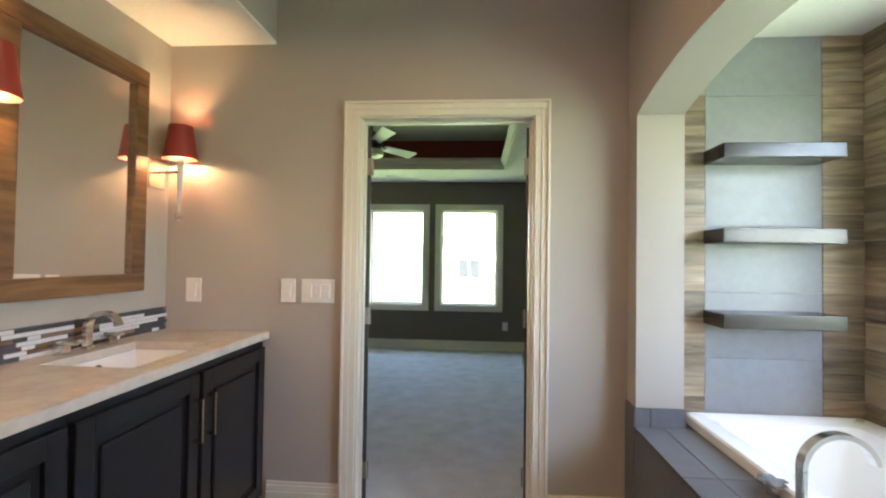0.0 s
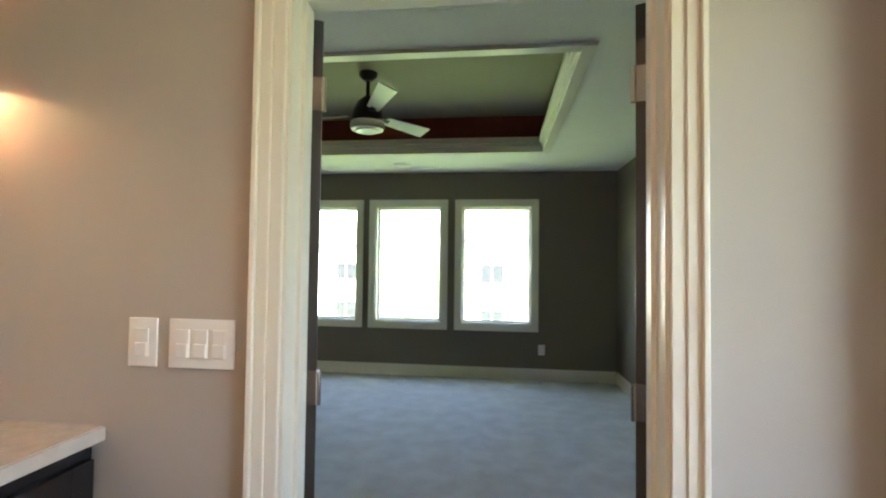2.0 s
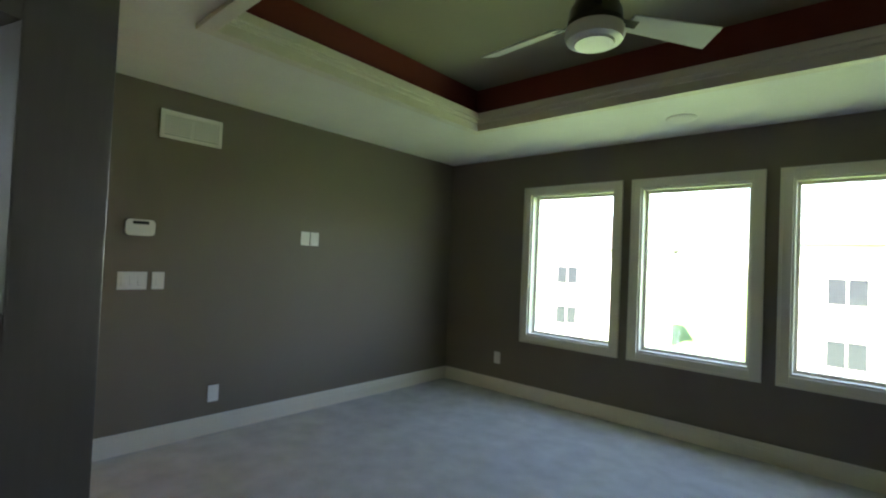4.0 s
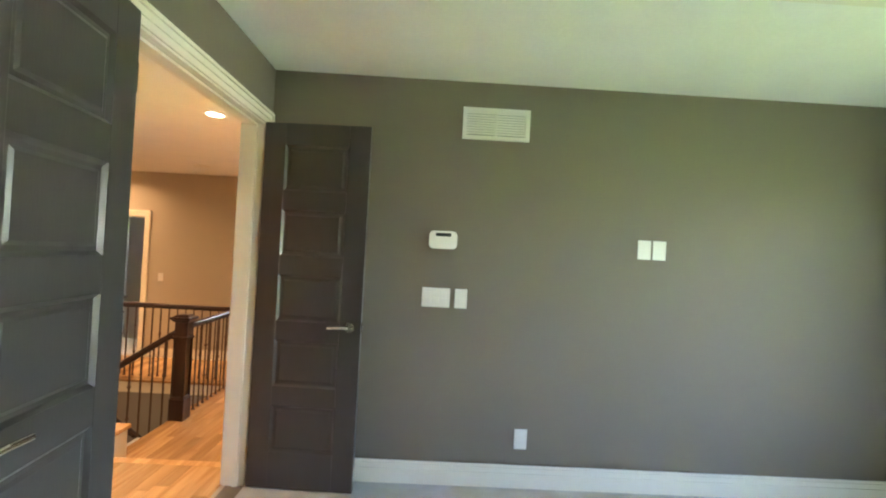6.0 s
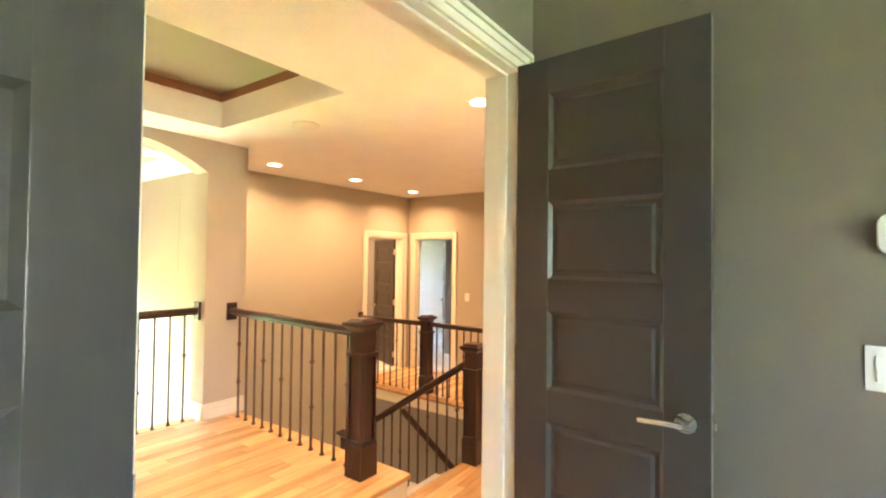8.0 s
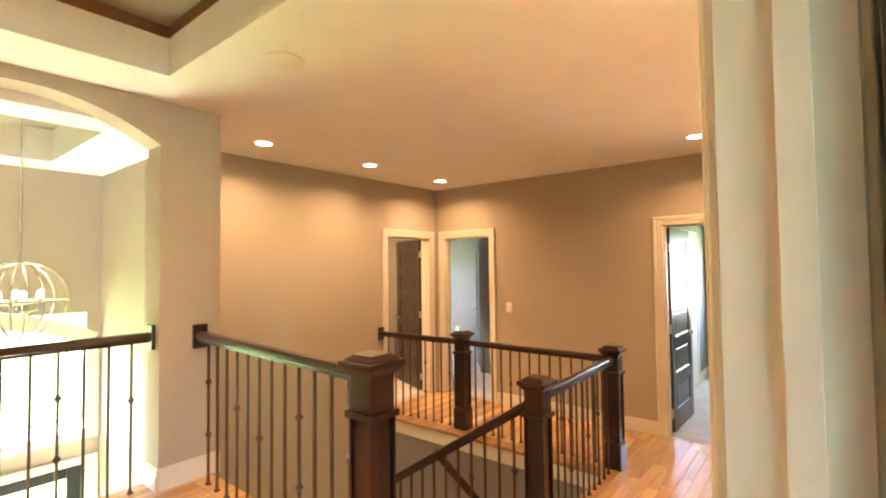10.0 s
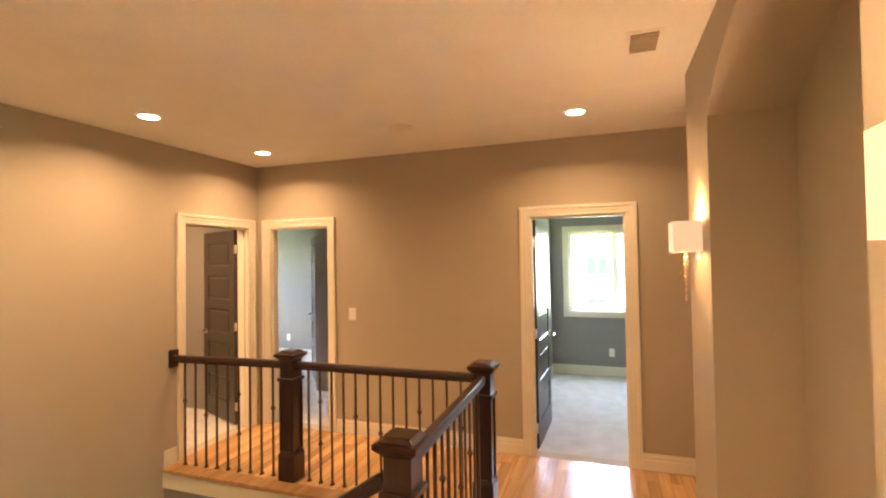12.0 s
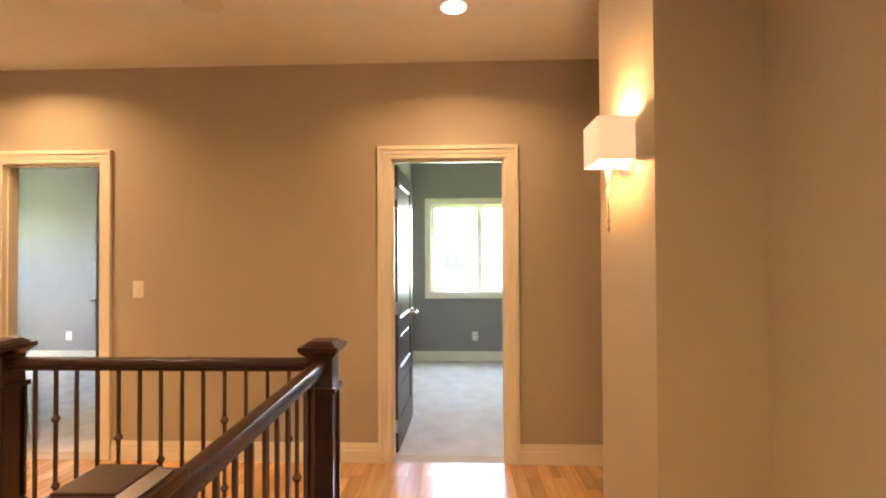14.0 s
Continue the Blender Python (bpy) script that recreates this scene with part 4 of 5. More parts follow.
def baluster(bm, x, y, z0, z1, knuckles):
    r = 0.0065
    box(bm, (x - r, y - r, z0), (x + r, y + r, z1))
    box(bm, (x - 0.014, y - 0.014, z0), (x + 0.014, y + 0.014, z0 + 0.012), 0.003)
    cyl(bm, (x, y, z0 + 0.012), (x, y, z0 + 0.032), 0.013, 0.008, 8)
    for f in knuckles:
        z = z0 + (z1 - z0) * f
        cyl(bm, (x, y, z - 0.020), (x, y, z), 0.008, 0.020, 8)
        cyl(bm, (x, y, z), (x, y, z + 0.020), 0.020, 0.008, 8)


KN = ((), (0.62,), (), (), (0.35, 0.72), (), (), (0.5,))


def railing(label, a, b, za, zb, floor_a, floor_b, step=0.105, roses=(), group="stair railings"):
    """A rail from a to b (plan), its underside za to zb, balusters down to floor_a to floor_b."""
    a, b = Vector(a), Vector(b)
    d = thing("stair_railing", label, "railing", (*((a + b) / 2), min(floor_a, floor_b)), group)
    bm = bmesh.new()
    rail_bar(bm, (*a, za), (*b, zb))
    part("handrail", bm, M_RAIL, d, smooth=True)
    n = max(2, round((b - a).length / step))
    for i in range(1, n):
        t = i / n
        p = a.lerp(b, t)
        bm = bmesh.new()
        baluster(bm, p.x, p.y, floor_a + (floor_b - floor_a) * t, za + (zb - za) * t + 0.004, KN[i % len(KN)])
        part("baluster", bm, M_IRON, d)
    for x, y, z, dx, dy in roses:
        bm = boxes(((x - 0.045 * (dx == 0) - 0.0 , y - 0.045 * (dy == 0), z - 0.075), (x + 0.045 * (dx == 0) + dx, y + 0.045 * (dy == 0) + dy, z + 0.075))) if dx >= 0 and dy >= 0 else boxes(((x - 0.045 * (dx == 0) + min(dx, 0), y - 0.045 * (dy == 0) + min(dy, 0), z - 0.075), (x + 0.045 * (dx == 0), y + 0.045 * (dy == 0), z + 0.075)))
        bmesh.ops.bevel(bm, geom=bm.edges[:], offset=0.006, segments=2, affect="EDGES", profile=0.5)
        part("rosette", bm, M_RAIL, d, "dark wood wall rosette")


LB = "dark cherry handrail on bronze iron balusters with knuckles"
RH = 0.855
railing(LB, (-4.13, -1.10), (-4.23, PYN + 0.02), RH, RH, 0.0, 0.0, step=0.125, roses=((-4.23, PYN, RH + 0.03, 0, 0.022),))
railing(LB, (N4[0], N4[1] - 0.06), (N3[0], N3[1] + 0.06), F + RH, F + RH, F, F)
railing(LB, (N3[0], N3[1] - 0.06), (-6.75, -3.78), F + RH, F + RH, F, F, roses=((-6.75, -3.80, F + RH + 0.03, 0, 0.022),))
railing(LB, (N2[0] - 0.06, N2[1]), (N4[0] + 0.06, N4[1]), F + RH, F + RH, F, F)
SL = RS / TD
railing("dark sloping stair handrail on bronze iron balusters", (-5.43, -1.12), (-5.43, LY), F + 0.80, F + 0.80 + SL * (LY + 1.12), F - 0.05, LZ + RS, group="")
railing("dark handrail on iron balusters across the foyer arch", (PX1 - 0.0, -2.90), (AXE, -2.90), 0.87, 0.87, 0.0, 0.0, 0.115, ((PX1, -2.90, 0.90, 0.022, 0), (AXE, -2.90, 0.90, -0.022, 0)), "")
wr = thing("wall_handrail", "dark wooden wall handrail down the lower stair flight", "handrail", (-6.6, -2.4, -0.9))
bm = bmesh.new(); rail_bar(bm, (-6.58, -2.85, -0.60), (-6.58, -1.2, -0.60 - 1.65 * SL)); part("bar", bm, M_RAIL, wr)
for y in (-2.7, -1.9):
    part("bracket", boxes(((-6.66, y - 0.01, -0.62 - (y + 2.85) * SL), (-6.57, y + 0.01, -0.59 - (y + 2.85) * SL))), M_IRON, wr)

# trim round the well and the two steps
bm = bmesh.new()
box(bm, (WX0 - 0.10, -3.80, F - 0.030), (WX0 + 0.03, WY1, F + 0.002), 0.006)
box(bm, (WX0 - 0.10, WY1, F - 0.030), (WX1, WY1 + 0.10, F + 0.002), 0.006)
setting("trim_well_nosing", bm, M_PLANK, "maple nosing along the stairwell edge", "trim")
bm = boxes(((WX0, -3.80, F - 0.16), (WX0 + 0.012, WY1, F - 0.031)), ((WX0, WY1 - 0.012, F - 0.16), (-5.46, WY1, F - 0.031)), ((-4.292, PYN, -0.2), (-4.28, -0.86, -0.032)), ((-4.29, -0.852, F), (-3.74, -0.84, -0.031)), ((-4.302, -0.86, F), (-4.293, -0.842, -0.031)))
setting("trim_well_skirt", bm, M_TRIM, "cream painted skirt board under the floor edge", "trim")
bm = boxes(((-4.31, PYN, -0.030), (-4.18, -0.82, 0.002)), ((-4.18, -0.90, -0.030), (-3.70, -0.82, 0.002)), bev=0.006)
setting("trim_floor_nosing", bm, M_PLANK, "maple nosing along the raised floor edge", "trim")
sp = thing("hall_steps", "two maple steps down between the hall levels", "steps", (-3.9, -0.3, F), kind="structure")
part("tread", boxes(((-3.77, -0.82, -0.03), (-3.70, NY, 0.001)), bev=0.006), M_PLANK, sp)
part("riser", boxes(((-3.745, -0.84, -0.185), (-3.70, NY, -0.03))), M_TRIM, sp)
part("tread", boxes(((-4.05, -0.84, -0.215), (-3.70, NY, -0.185)), bev=0.006), M_PLANK, sp)
part("riser", boxes(((-4.02, -0.84, F), (-3.98, NY, -0.215))), M_TRIM, sp)

for nm, along, a, b, z0, f0, f1 in (("door_3", "y", -3.66, -2.92, F, -7.91, -7.79), ("door_4", "y", -0.925, -0.125, F, -7.91, -7.79), ("door_5", "x", -7.66, -6.86, F, -3.93, -3.80)):
    casing_set(nm, along, a, b, z0, z0 + 2.06, f0, f1, "cream moulded casing of a hall doorway")
leaf(0.755, 2.02, "dark espresso five-panel door open into a carpeted room", (-7.925, -0.90, F + 0.012), 178, True, 1)
leaf(0.695, 2.02, "dark espresso five-panel door open into a grey room", (-7.925, -2.95, F + 0.012), 201, True, -1)
leaf(0.70, 2.02, "dark espresso five-panel door ajar inside the grey room", (-9.13, -3.97, F + 0.012), 221, True, -1)
leaf(0.755, 2.02, "dark espresso five-panel door half open in the hall", (-7.635, -3.955, F + 0.012), -112, True, -1)
baseboard("baseboard_hall", [("y", -2.845, -1.0, -7.79, 1, F), ("y", -0.05, 2.2, -7.79, 1, F), ("x", -6.78, -6.66, -3.80, 1, F), ("x", PX0, PX1, PYN, 1, 0), ("y", PYS, PYN, PX1, 1, 0),
                             ("x", NX0, NX1, NB, -1, F), ("x", -6.56, NX0, NY, -1, F), ("y", NY, NB, NX0, 1, F), ("x", -4.75, -4.06, NY, -1, F)])
plate("light_switch", "white single rocker switch plate on the beige wall", (-7.79, -2.66, 0.80), 0.075, 0.118, "+x", 1)


def box_sconce(x, ry=0.062, q=0.09):
    d = thing("wall_sconce", "lit wall sconce with a square cream shade and crystal strand", "wall lamp", (x, NY, 1.40), "hall sconces")
    y = NY - ry - 0.008
    part("back_plate", boxes(((x - 0.05, NY - 0.014, 1.30), (x + 0.05, NY, 1.46)), bev=0.003), M_CHROME, d)
    bm = bmesh.new(); cyl(bm, (x, NY - 0.014, 1.345), (x, y, 1.345), 0.008); part("arm", bm, M_CHROME, d)
    bm = bmesh.new()
    h0, h1, t = 1.34, 1.488, 0.004
    ring = [[bm.verts.new((x + sx * (q - i), y + sy * (ry - i), z)) for sx, sy in ((-1, -1), (1, -1), (1, 1), (-1, 1))] for i, z in ((0, h0), (0, h1), (t, h1), (t, h0))]
    for p, r in zip(ring, ring[1:] + ring[:1]):
        for i in range(4):
            bm.faces.new((p[i], p[(i + 1) % 4], r[(i + 1) % 4], r[i]))
    part("shade", bm, M_SHADE_W, d, "glowing cream fabric box shade")
    bm = bmesh.new(); ball(bm, (x, y, 1.43), 0.026); part("bulb", bm, M_BULB, d)
    strand = bmesh.new(); cyl(strand, (x, y, 1.10), (x, y, 1.36), 0.003)
    s = part("strand", strand, M_CHROME, d)
    for k in range(8):
        bm = bmesh.new(); ball(bm, (x, y, 1.31 - k * 0.028), 0.013 - 0.0006 * k, 6)
        part("crystal", bm, M_CRYST, s)
    lamp("POINT", 0.20, Matrix.Translation((x, y + 0.02, 1.475)), 0.02)
    lamp("POINT", 0.15, Matrix.Translation((x, y + 0.02, 1.375)), 0.02)


box_sconce(-4.43, 0.046, 0.085)
box_sconce(-6.30)


def downlight(x, y, z, power, group="hall downlights"):
    d = thing("downlight", "round white recessed downlight, lit", "ceiling lamp", (x, y, z), group)
    bm = bmesh.new()
    spin(bm, [(0.085, 0), (0.083, -0.006), (0.066, -0.008), (0.064, -0.003)], (x, y, z))
    part("ring", bm, M_WHITE, d, smooth=True)
    bm = bmesh.new(); cyl(bm, (x, y, z - 0.0095), (x, y, z - 0.0085), 0.062, 0.062, 24)
    part("lens", bm, M_LENS, d)
    lamp("AREA", power, pose(x, y, z - 0.014), 0.11, WARM, 150)


for x, y in ((-4.93, -3.24), (-6.07, -3.22), (-7.24, -3.26), (-7.08, -0.47)):
    downlight(x, y, HC, 0.46)
downlight(-3.05, -1.45, 2.60, 0.9)
# extra downlight, out of view, added to brighten the niche
downlight(-4.45, -0.42, HC, 0.46)
flush_disc("ceiling_speaker", "round cream flush speaker in the hall ceiling", (-6.98, -1.76), 0.10, M_TRIM, "speaker", HC)
flush_disc("ceiling_speaker", "round cream flush speaker in the hall ceiling", (-4.17, -1.75), 0.10, M_TRIM, "speaker", HC)
flush_disc("smoke_detector", "white round smoke detector on the hall ceiling", (-7.34, 0.20), 0.065, M_WHITE, "smoke detector", HC)
d = thing("supply_air_register", "cream slatted air register in the hall ceiling", "vent", (-6.10, -0.10, HC))
part("frame", boxes(((-6.22, -0.18, HC - 0.006), (-5.98, -0.02, HC)), bev=0.002), M_CEIL, d)
for k in range(7):
    part("slat", boxes(((-6.20 + k * 0.03, -0.16, HC - 0.012), (-6.185 + k * 0.03, -0.04, HC - 0.006))), M_HALL, d)
downlight(-0.2, -1.2, 2.75, 0.6, "bathroom downlights")
downlight(-0.2, -3.4, 2.75, 0.5, "bathroom downlights")

# ---- side rooms seen through the hall doorways ----
bm = bmesh.new()
wall_boxes(bm, "y", -7.2, 2.0, -10.96, -10.82, F - 0.3, 2.6, [(-0.83, 0.43, 0.53, 1.70)])
setting("wall_room_far", bm, M_GREY, "grey painted far wall of two bedrooms", "wall")
setting("wall_room_side", boxes(((-10.82, -1.20, F - 0.3), (-7.92, -1.08, 2.6)), ((-10.82, 1.9, F - 0.3), (-7.92, 2.0, 2.6)), ((-10.82, -7.2, F - 0.3), (-10.25, -7.1, 2.6)), ((-8.95, -7.2, F - 0.3), (-7.96, -7.1, 2.6)), ((-10.25, -7.2, F - 0.3), (-8.95, -7.1, 0.85)), ((-10.25, -7.2, 1.70), (-8.95, -7.1, 2.6)), ((-8.06, -7.1, F - 0.3), (-7.96, -3.93, 2.6))), M_GREY, "grey painted partition between the bedrooms", "wall")
setting("wall_room_partition", boxes(((-9.11, -3.93, F - 0.3), (-9.01, -1.20, HC))), M_GREY, "grey painted partition inside the far bedroom", "wall")
setting("ceiling_rooms", boxes(((-10.82, -3.93, HC), (-7.92, 1.9, 2.6)), ((-10.82, -7.1, HC), (-8.06, -3.93, 2.6))), M_CEIL, "white ceiling of the side rooms", "ceiling")
setting("floor_rooms", boxes(((-10.96, -3.93, F - 0.3), (-7.85, 2.0, F - 0.002)), ((-10.96, -7.2, F - 0.3), (-8.06, -3.93, F - 0.002))), M_CARPET, "grey cut-pile carpet of the side rooms", "carpet")
# window_8 is out of view, added to bring daylight onto the far wall
window("window_8", -10.25, -8.95, 0.85, 1.70, -7.1, 1, "white cased sliding window, unseen, added to light the grey room", slider=True)
window("window_5", -0.83, 0.43, 0.53, 1.70, -10.82, 1, "white cased two-pane sliding window", along="y", slider=True)
baseboard("baseboard_rooms", [("y", -1.08, 1.9, -10.82, 1, F), ("y", -7.1, -1.20, -10.82, 1, F), ("x", -10.8, -9.4, -1.08, 1, F)])
plate("power_outlet", "white duplex power outlet low on the grey wall", (-10.82, -0.25, F + 0.33), 0.075, 0.118, "+x")
plate("power_outlet", "white duplex power outlet low on the grey wall", (-10.82, -5.75, F + 0.33), 0.075, 0.118, "+x")
d = thing("closet_door", "white cased closet door in the side room", "door", (-9.6, -1.08, F), kind="structure")
part("casing", boxes(((-9.35, -1.08, F), (-9.27, -1.06, F + 2.1)), ((-10.2, -1.08, F), (-10.12, -1.06, F + 2.1)), ((-10.12, -1.08, F + 2.02), (-9.35, -1.06, F + 2.1)), bev=0.003), M_TRIM, d)
part("panel", boxes(((-10.12, -1.08, F + 0.01), (-9.35, -1.07, F + 2.02))), M_TRIM, d)
setting("wall_bath_hall", boxes(((-7.96, -5.6, F - 0.1), (-4.6, -5.5, 2.6)), ((-5.7, -5.5, F - 0.1), (-5.6, -3.93, 2.6))), M_HALL, "beige painted walls of the small side room", "wall")
setting("floor_side_room", boxes(((-7.96, -5.5, F - 0.1), (-5.7, -3.93, F - 0.001))), M_CARPET, "grey carpet of the small side room", "carpet")
setting("ceiling_side_room", boxes(((-7.96, -5.5, HC), (-5.7, -3.93, 2.5))), M_CEIL, "white ceiling of the small side room", "ceiling")
# unseen fixture, added as fill light for the small side room
downlight(-6.8, -4.7, HC, 1.3, "side room downlights")
plate("light_switch", "white single rocker switch plate in the side room", (-7.20, -5.5, 0.80), 0.075, 0.118, "+y", 1)

# ---- foyer seen through the arch ----
FYS, FC = -5.0, 2.2
WA, WB, WZ0, WZ1 = -4.19, -2.75, -0.13, 0.62
bm = bmesh.new()
wall_boxes(bm, "x", -4.45, -0.75, FYS - 0.15, FYS, -0.40, 2.75, [(WA, WB, WZ0, 0.92)])
wall_boxes(bm, "x", -4.45, -0.75, FYS - 0.15, FYS, -3.3, -0.40, [(-4.19, -2.75, -3.3, -0.44)])
setting("wall_foyer_south", bm, M_HALL, "beige painted foyer wall with an arched window", "wall")
setting("wall_foyer_west", boxes(((-4.45, FYS, -3.3), (-4.30, -3.93, 2.75))), M_HALL, "pale foyer wall lit by daylight", "wall")
bm = bmesh.new()
wall_boxes(bm, "y", FYS, PYS, -0.9, -0.75, -3.3, 2.75, [(-4.85, -3.15, 0.9, 1.9)])
setting("wall_foyer_east", bm, M_HALL, "beige foyer wall with an added, unseen high window", "wall")
setting("wall_foyer_north", boxes(((-4.0, PYS - 0.0, -3.3), (-0.9, PYN, -0.30))), M_HALL, "beige wall under the upper hall", "wall")
setting("ceiling_foyer", boxes(((-4.30, FYS, FC), (-3.84, PYS, 2.75)), ((-1.4, FYS, FC), (-0.9, PYS, 2.75)), ((-3.84, FYS, FC), (-1.4, -4.6, 2.75)), ((-3.84, -3.3, FC), (-1.4, PYS, 2.75))), M_CEIL, "white textured foyer ceiling round a raised tray", "ceiling")
setting("ceiling_foyer_tray", boxes(((-3.84, -4.6, 2.46), (-1.4, -3.3, 2.75))), M_TRAYTOP, "taupe painted top of the foyer ceiling tray", "ceiling")
setting("floor_foyer", boxes(((-4.30, FYS, -3.4), (-0.9, PYS, -3.3))), M_STONE, "pale stone foyer floor", "floor")
# unseen east window, added as the opening for the foyer fill lamp
window("window_6", -4.85, -3.15, 0.9, 1.9, -0.9, -1, "unseen side window added to let light into the foyer", along="y", slider=True)
w = thing("window_7", "arch-topped foyer window with thin leaded bars", "window", ((WA + WB) / 2, FYS, WZ0), kind="structure")
bm = boxes(((WA - 0.09, FYS, WZ0 - 0.09), (WA, FYS + 0.03, WZ1)), ((WB, FYS, WZ0 - 0.09), (WB + 0.09, FYS + 0.03, WZ1)), ((WA, FYS, WZ0 - 0.09), (WB, FYS + 0.03, WZ0)), bev=0.004)
seg = 24
mid, half = (WA + WB) / 2, (WB - WA) / 2
rows = []
for k in range(seg + 1):
    u = -math.cos(math.pi * k / seg)
    lo, hi = WZ1 + 0.20 * (1 - u * u), WZ1 + 0.10 + 0.24 * (1 - u * u)
    rows.append([bm.verts.new(p) for p in ((mid + u * half, FYS, lo), (mid + u * (half + 0.09), FYS, hi), (mid + u * (half + 0.09), FYS + 0.03, hi), (mid + u * half, FYS + 0.03, lo))])
for p, q in zip(rows[:-1], rows[1:]):
    for k in range(4):
        bm.faces.new((p[k], p[(k + 1) % 4], q[(k + 1) % 4], q[k]))
bm.faces.new(rows[0])
bm.faces.new(rows[-1])
part("frame", bm, M_TRIM, w)
bm = bmesh.new()
for x in (WA + 0.13, WB - 0.13):
    box(bm, (x - 0.006, FYS - 0.06, WZ0), (x + 0.006, FYS - 0.05, 0.8))
for z in (WZ0 + 0.1, WZ1 - 0.02):
    box(bm, (WA, FYS - 0.062, z - 0.006), (WB, FYS - 0.048, z + 0.006))
part("bars", bm, M_IRON, w)
part("pane", boxes(((WA, FYS - 0.08, WZ0), (WB, FYS - 0.075, 0.92))), M_GLASS, w).visible_shadow = False
d = thing("front_door", "dark framed glazed front door below the window", "door", (-3.47, FYS, -3.3), kind="structure")
part("frame", boxes(((-4.19, FYS - 0.1, -3.3), (-4.07, FYS - 0.05, -0.44)), ((-2.87, FYS - 0.1, -3.3), (-2.75, FYS - 0.05, -0.44)), ((-4.07, FYS - 0.1, -0.56), (-2.87, FYS - 0.05, -0.44)), bev=0.004), M_CAB, d)
part("casing", boxes(((-4.28, FYS, -3.3), (-4.19, FYS + 0.03, -0.37)), ((-2.75, FYS, -3.3), (-2.66, FYS + 0.03, -0.37)), ((-4.19, FYS, -0.44), (-2.75, FYS + 0.03, -0.37)), bev=0.004), M_TRIM, d)
part("pane", boxes(((-4.07, FYS - 0.08, -3.3), (-2.87, FYS - 0.075, -0.56))), M_GLASS, d).visible_shadow = False
CX, CY, CZ, CR = -3.56, -4.0, 1.10, 0.27
ch = thing("chandelier", "silver orb chandelier of crossed rings with lit candles", "chandelier", (CX, CY, CZ))
for k in range(5):
    m = Matrix.Translation((CX, CY, CZ)) @ Matrix.Rotation(radians(36 * k), 4, "Z") @ Matrix.Rotation(radians(90 if k < 4 else 0), 4, "X")
    bm = bmesh.new()
    pts = [m @ Vector((CR * math.cos(2 * math.pi * i / 28), CR * math.sin(2 * math.pi * i / 28), 0)) for i in range(29)]
    for p, q in zip(pts[:-1], pts[1:]):
        cyl(bm, p, q, 0.008, 0.008, 6)
    part("ring", bm, M_CHROME, ch)
bm = bmesh.new(); cyl(bm, (CX, CY, CZ + CR), (CX, CY, 2.46), 0.008); part("rod", bm, M_CHROME, ch)
for k in range(4):
    a = math.pi / 2 * k
    x, y = CX + 0.11 * math.cos(a), CY + 0.11 * math.sin(a)
    bm = bmesh.new(); cyl(bm, (CX, CY, CZ - 0.09), (x, y, CZ - 0.06), 0.006); cyl(bm, (x, y, CZ - 0.06), (x, y, CZ + 0.02), 0.011)
    arm = part("candle_arm", bm, M_CHROME, ch)
    bm = bmesh.new(); ball(bm, (x, y, CZ + 0.045), 0.02, 8, (1, 1, 1.6)); part("bulb", bm, M_BULB, arm)

# ---- outdoors ----
bm = bmesh.new()
bmesh.ops.create_grid(bm, x_segments=1, y_segments=1, size=2500, matrix=Matrix.Translation((0, 0, -3.45)))
setting("ground", bm, M_GRASS, "sunlit green lawn reaching to the horizon", "lawn")


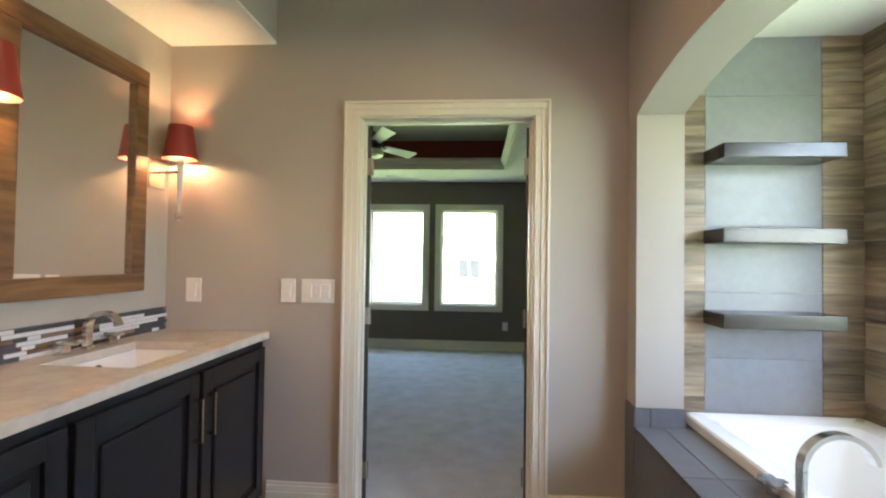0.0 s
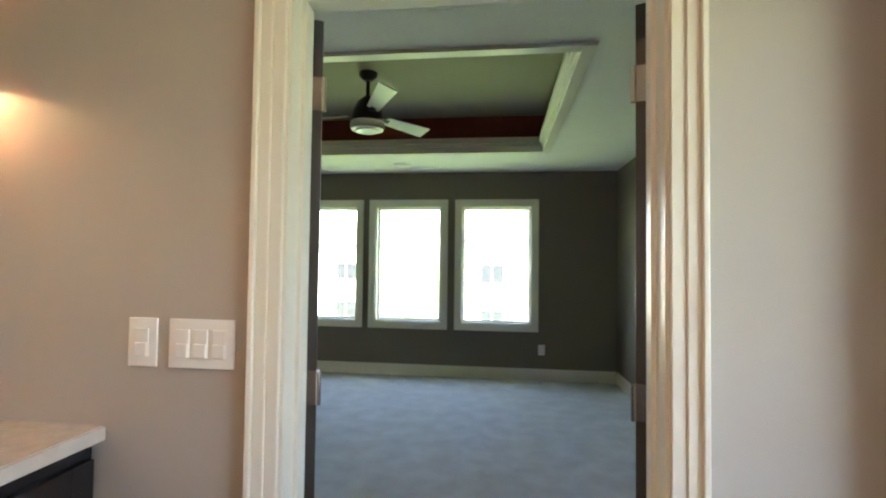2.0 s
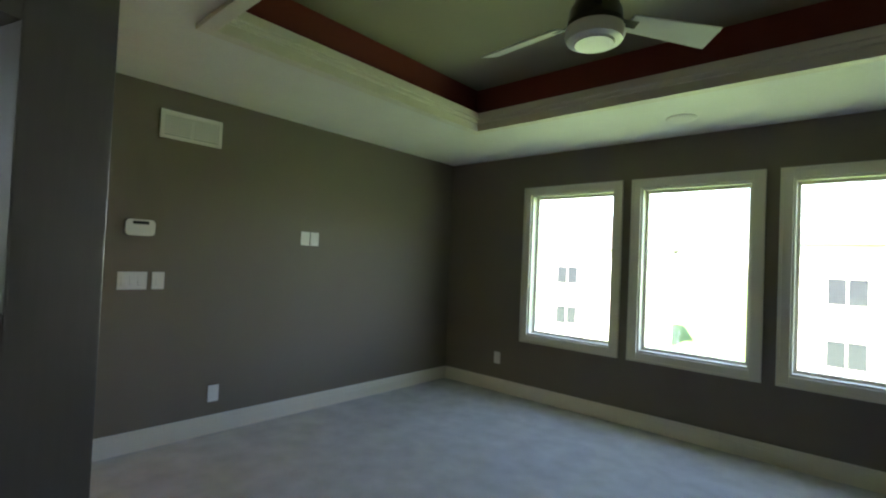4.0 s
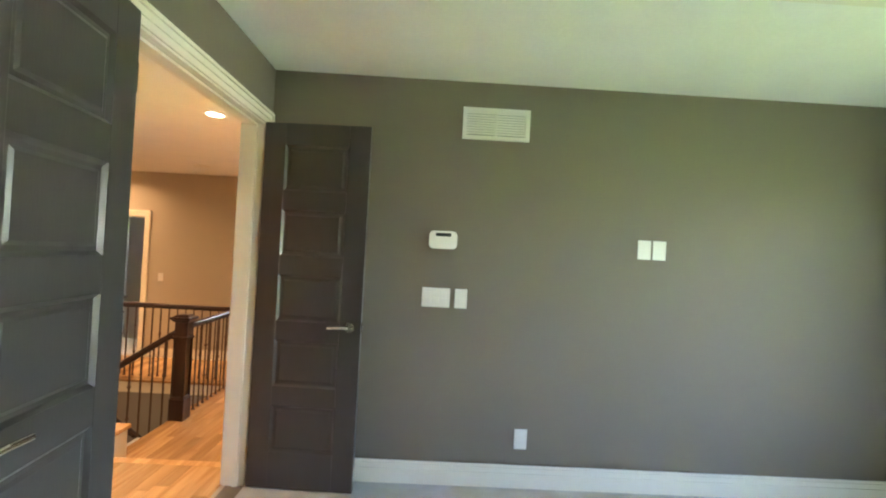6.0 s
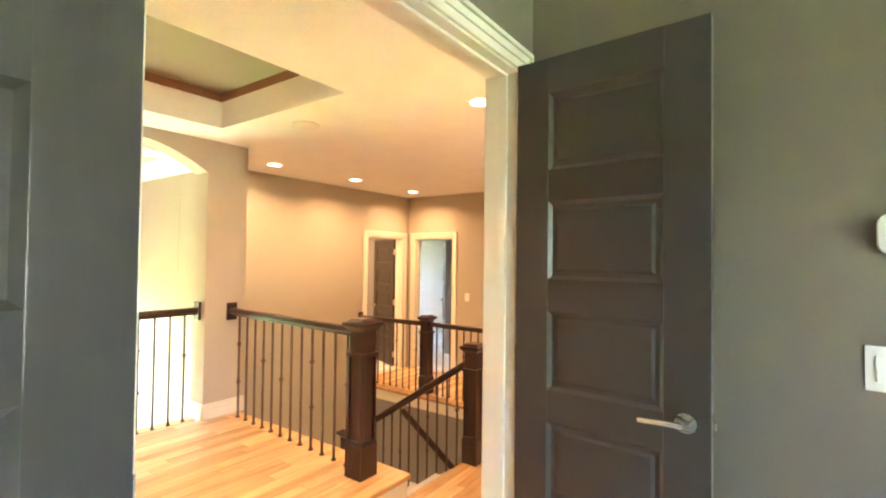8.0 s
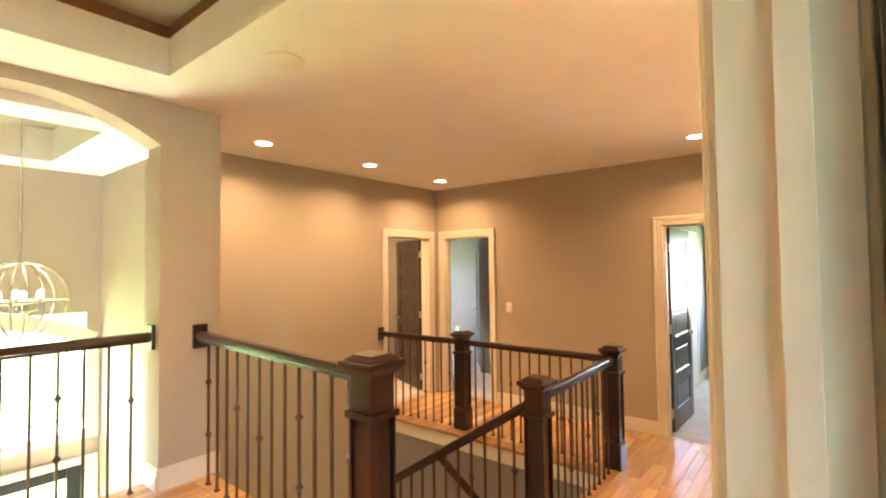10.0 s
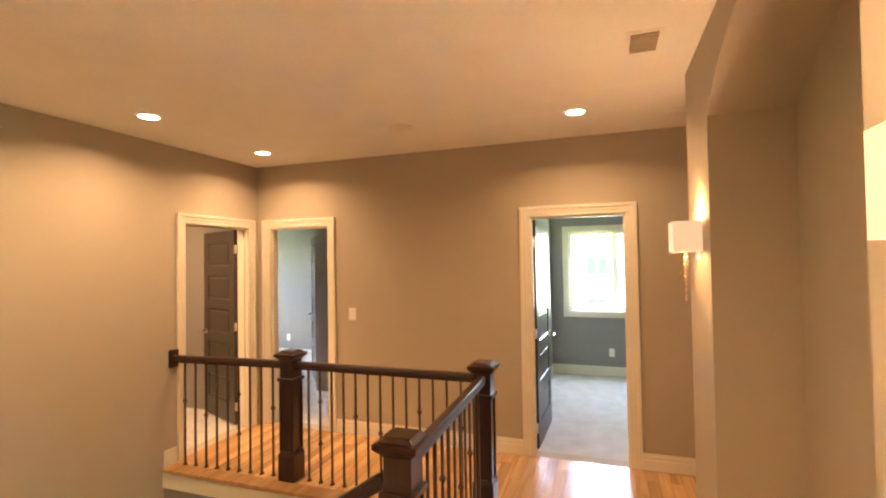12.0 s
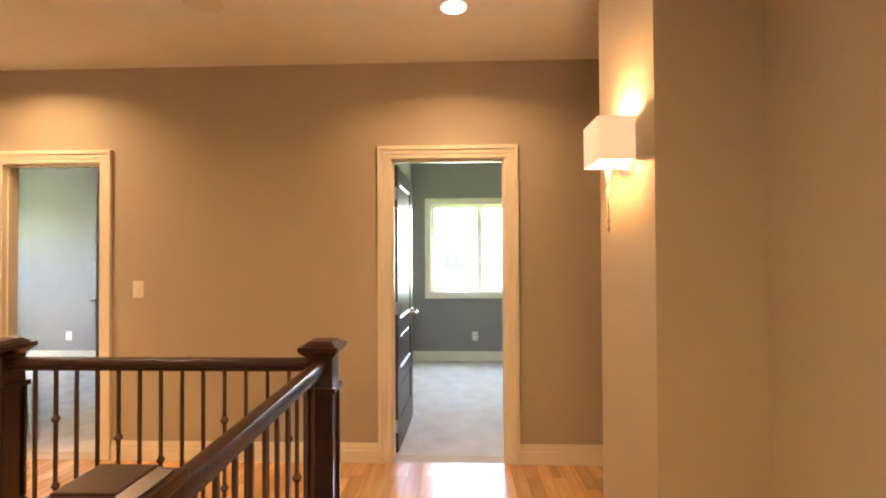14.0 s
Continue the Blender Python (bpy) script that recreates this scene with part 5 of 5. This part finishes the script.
def house(x, y, turn, w, dpt, h):
    d = thing("house", "pale sided two-storey neighbour house with dark windows", "house", (x, y, -3.45))
    m = Matrix.Translation((x, y, -3.45)) @ Matrix.Rotation(radians(turn), 4, "Z")
    def P(name, bm, mat, par=d):
        bmesh.ops.transform(bm, matrix=m, verts=bm.verts)
        return part(name, bm, mat, par)
    P("wall", boxes(((-w / 2, 0, 0), (w / 2, dpt, h))), M_SIDING)
    bm = bmesh.new()
    v = [bm.verts.new(p) for p in ((-w / 2 - 0.4, -0.4, h), (w / 2 + 0.4, -0.4, h), (w / 2 + 0.4, dpt + 0.4, h), (-w / 2 - 0.4, dpt + 0.4, h), (-w / 4, dpt / 2, h + 2.6), (w / 4, dpt / 2, h + 2.6))]
    for f in ((0, 1, 5, 4), (1, 2, 5), (2, 3, 4, 5), (3, 0, 4), (3, 2, 1, 0)):
        bm.faces.new([v[i] for i in f])
    P("roof", bm, M_ROOF)
    for k in range(3):
        for z in (0.8, 3.5):
            xx = -w / 3 + k * w / 3
            f = P("window", boxes(((xx - 0.75, -0.05, z), (xx - 0.66, 0.0, z + 1.3)), ((xx + 0.66, -0.05, z), (xx + 0.75, 0, z + 1.3)), ((xx - 0.66, -0.05, z), (xx + 0.66, 0, z + 0.09)), ((xx - 0.66, -0.05, z + 1.21), (xx + 0.66, 0, z + 1.3)), ((xx - 0.04, -0.05, z + 0.09), (xx + 0.04, 0, z + 1.21))), M_TRIM)
            P("pane", boxes(((xx - 0.66, -0.02, z + 0.09), (xx + 0.66, -0.01, z + 1.21))), M_DARKGL, f)


house(3.85, 27, 0, 13, 9, 6.2)
house(-15, 30, 18, 13, 9, 6.0)
house(-36, 3, 80, 12, 9, 6.0)

# ---- hall floor planks, last ----
pl = thing("floor_hall", "glossy maple plank floor with warm varied boards", "wood floor", (-4, -1.5, 0), kind="structure")
part("subfloor", boxes(((-4.275, PYS, -0.3), (-1.62, -0.87, -0.014)), ((-3.70, -0.87, -0.3), (-1.62, 0.32, -0.014)), ((-7.85, WY1 + 0.1, F - 0.2), (-3.98, 2.2, F - 0.014)), ((-7.85, -3.87, F - 0.2), (WX0 - 0.1, WY1 + 0.1, F - 0.014))), M_SUB, pl)
rp = random.Random(7)


def planks(x0, x1, y0, y1, z, wid=0.083):
    y = y0
    while y < y1 - 0.004:
        yt = min(y + wid, y1)
        x = x0
        first = True
        while x < x1 - 0.004:
            ln = rp.uniform(0.5, 1.35) * (rp.random() if first else 1)
            first = False
            xe = min(x + max(ln, 0.25), x1)
            if x1 - xe < 0.2:
                xe = x1
            part("plank", boxes(((x + 0.0008, y + 0.0008, z - 0.014), (xe - 0.0008, yt - 0.0008, z - rp.random() * 0.0006))), M_PLANK, pl)
            x = xe
        y = yt


planks(-4.18, -1.75, PYS, -0.90, 0.0)
planks(-3.70, -1.75, -0.90, 0.30, 0.0)
planks(-7.85, -4.02, WY1 + 0.1, NB, F)
planks(-7.85, WX0 - 0.1, -3.80, WY1 + 0.1, F)
planks(-7.79, -6.5, NB, 2.2, F)
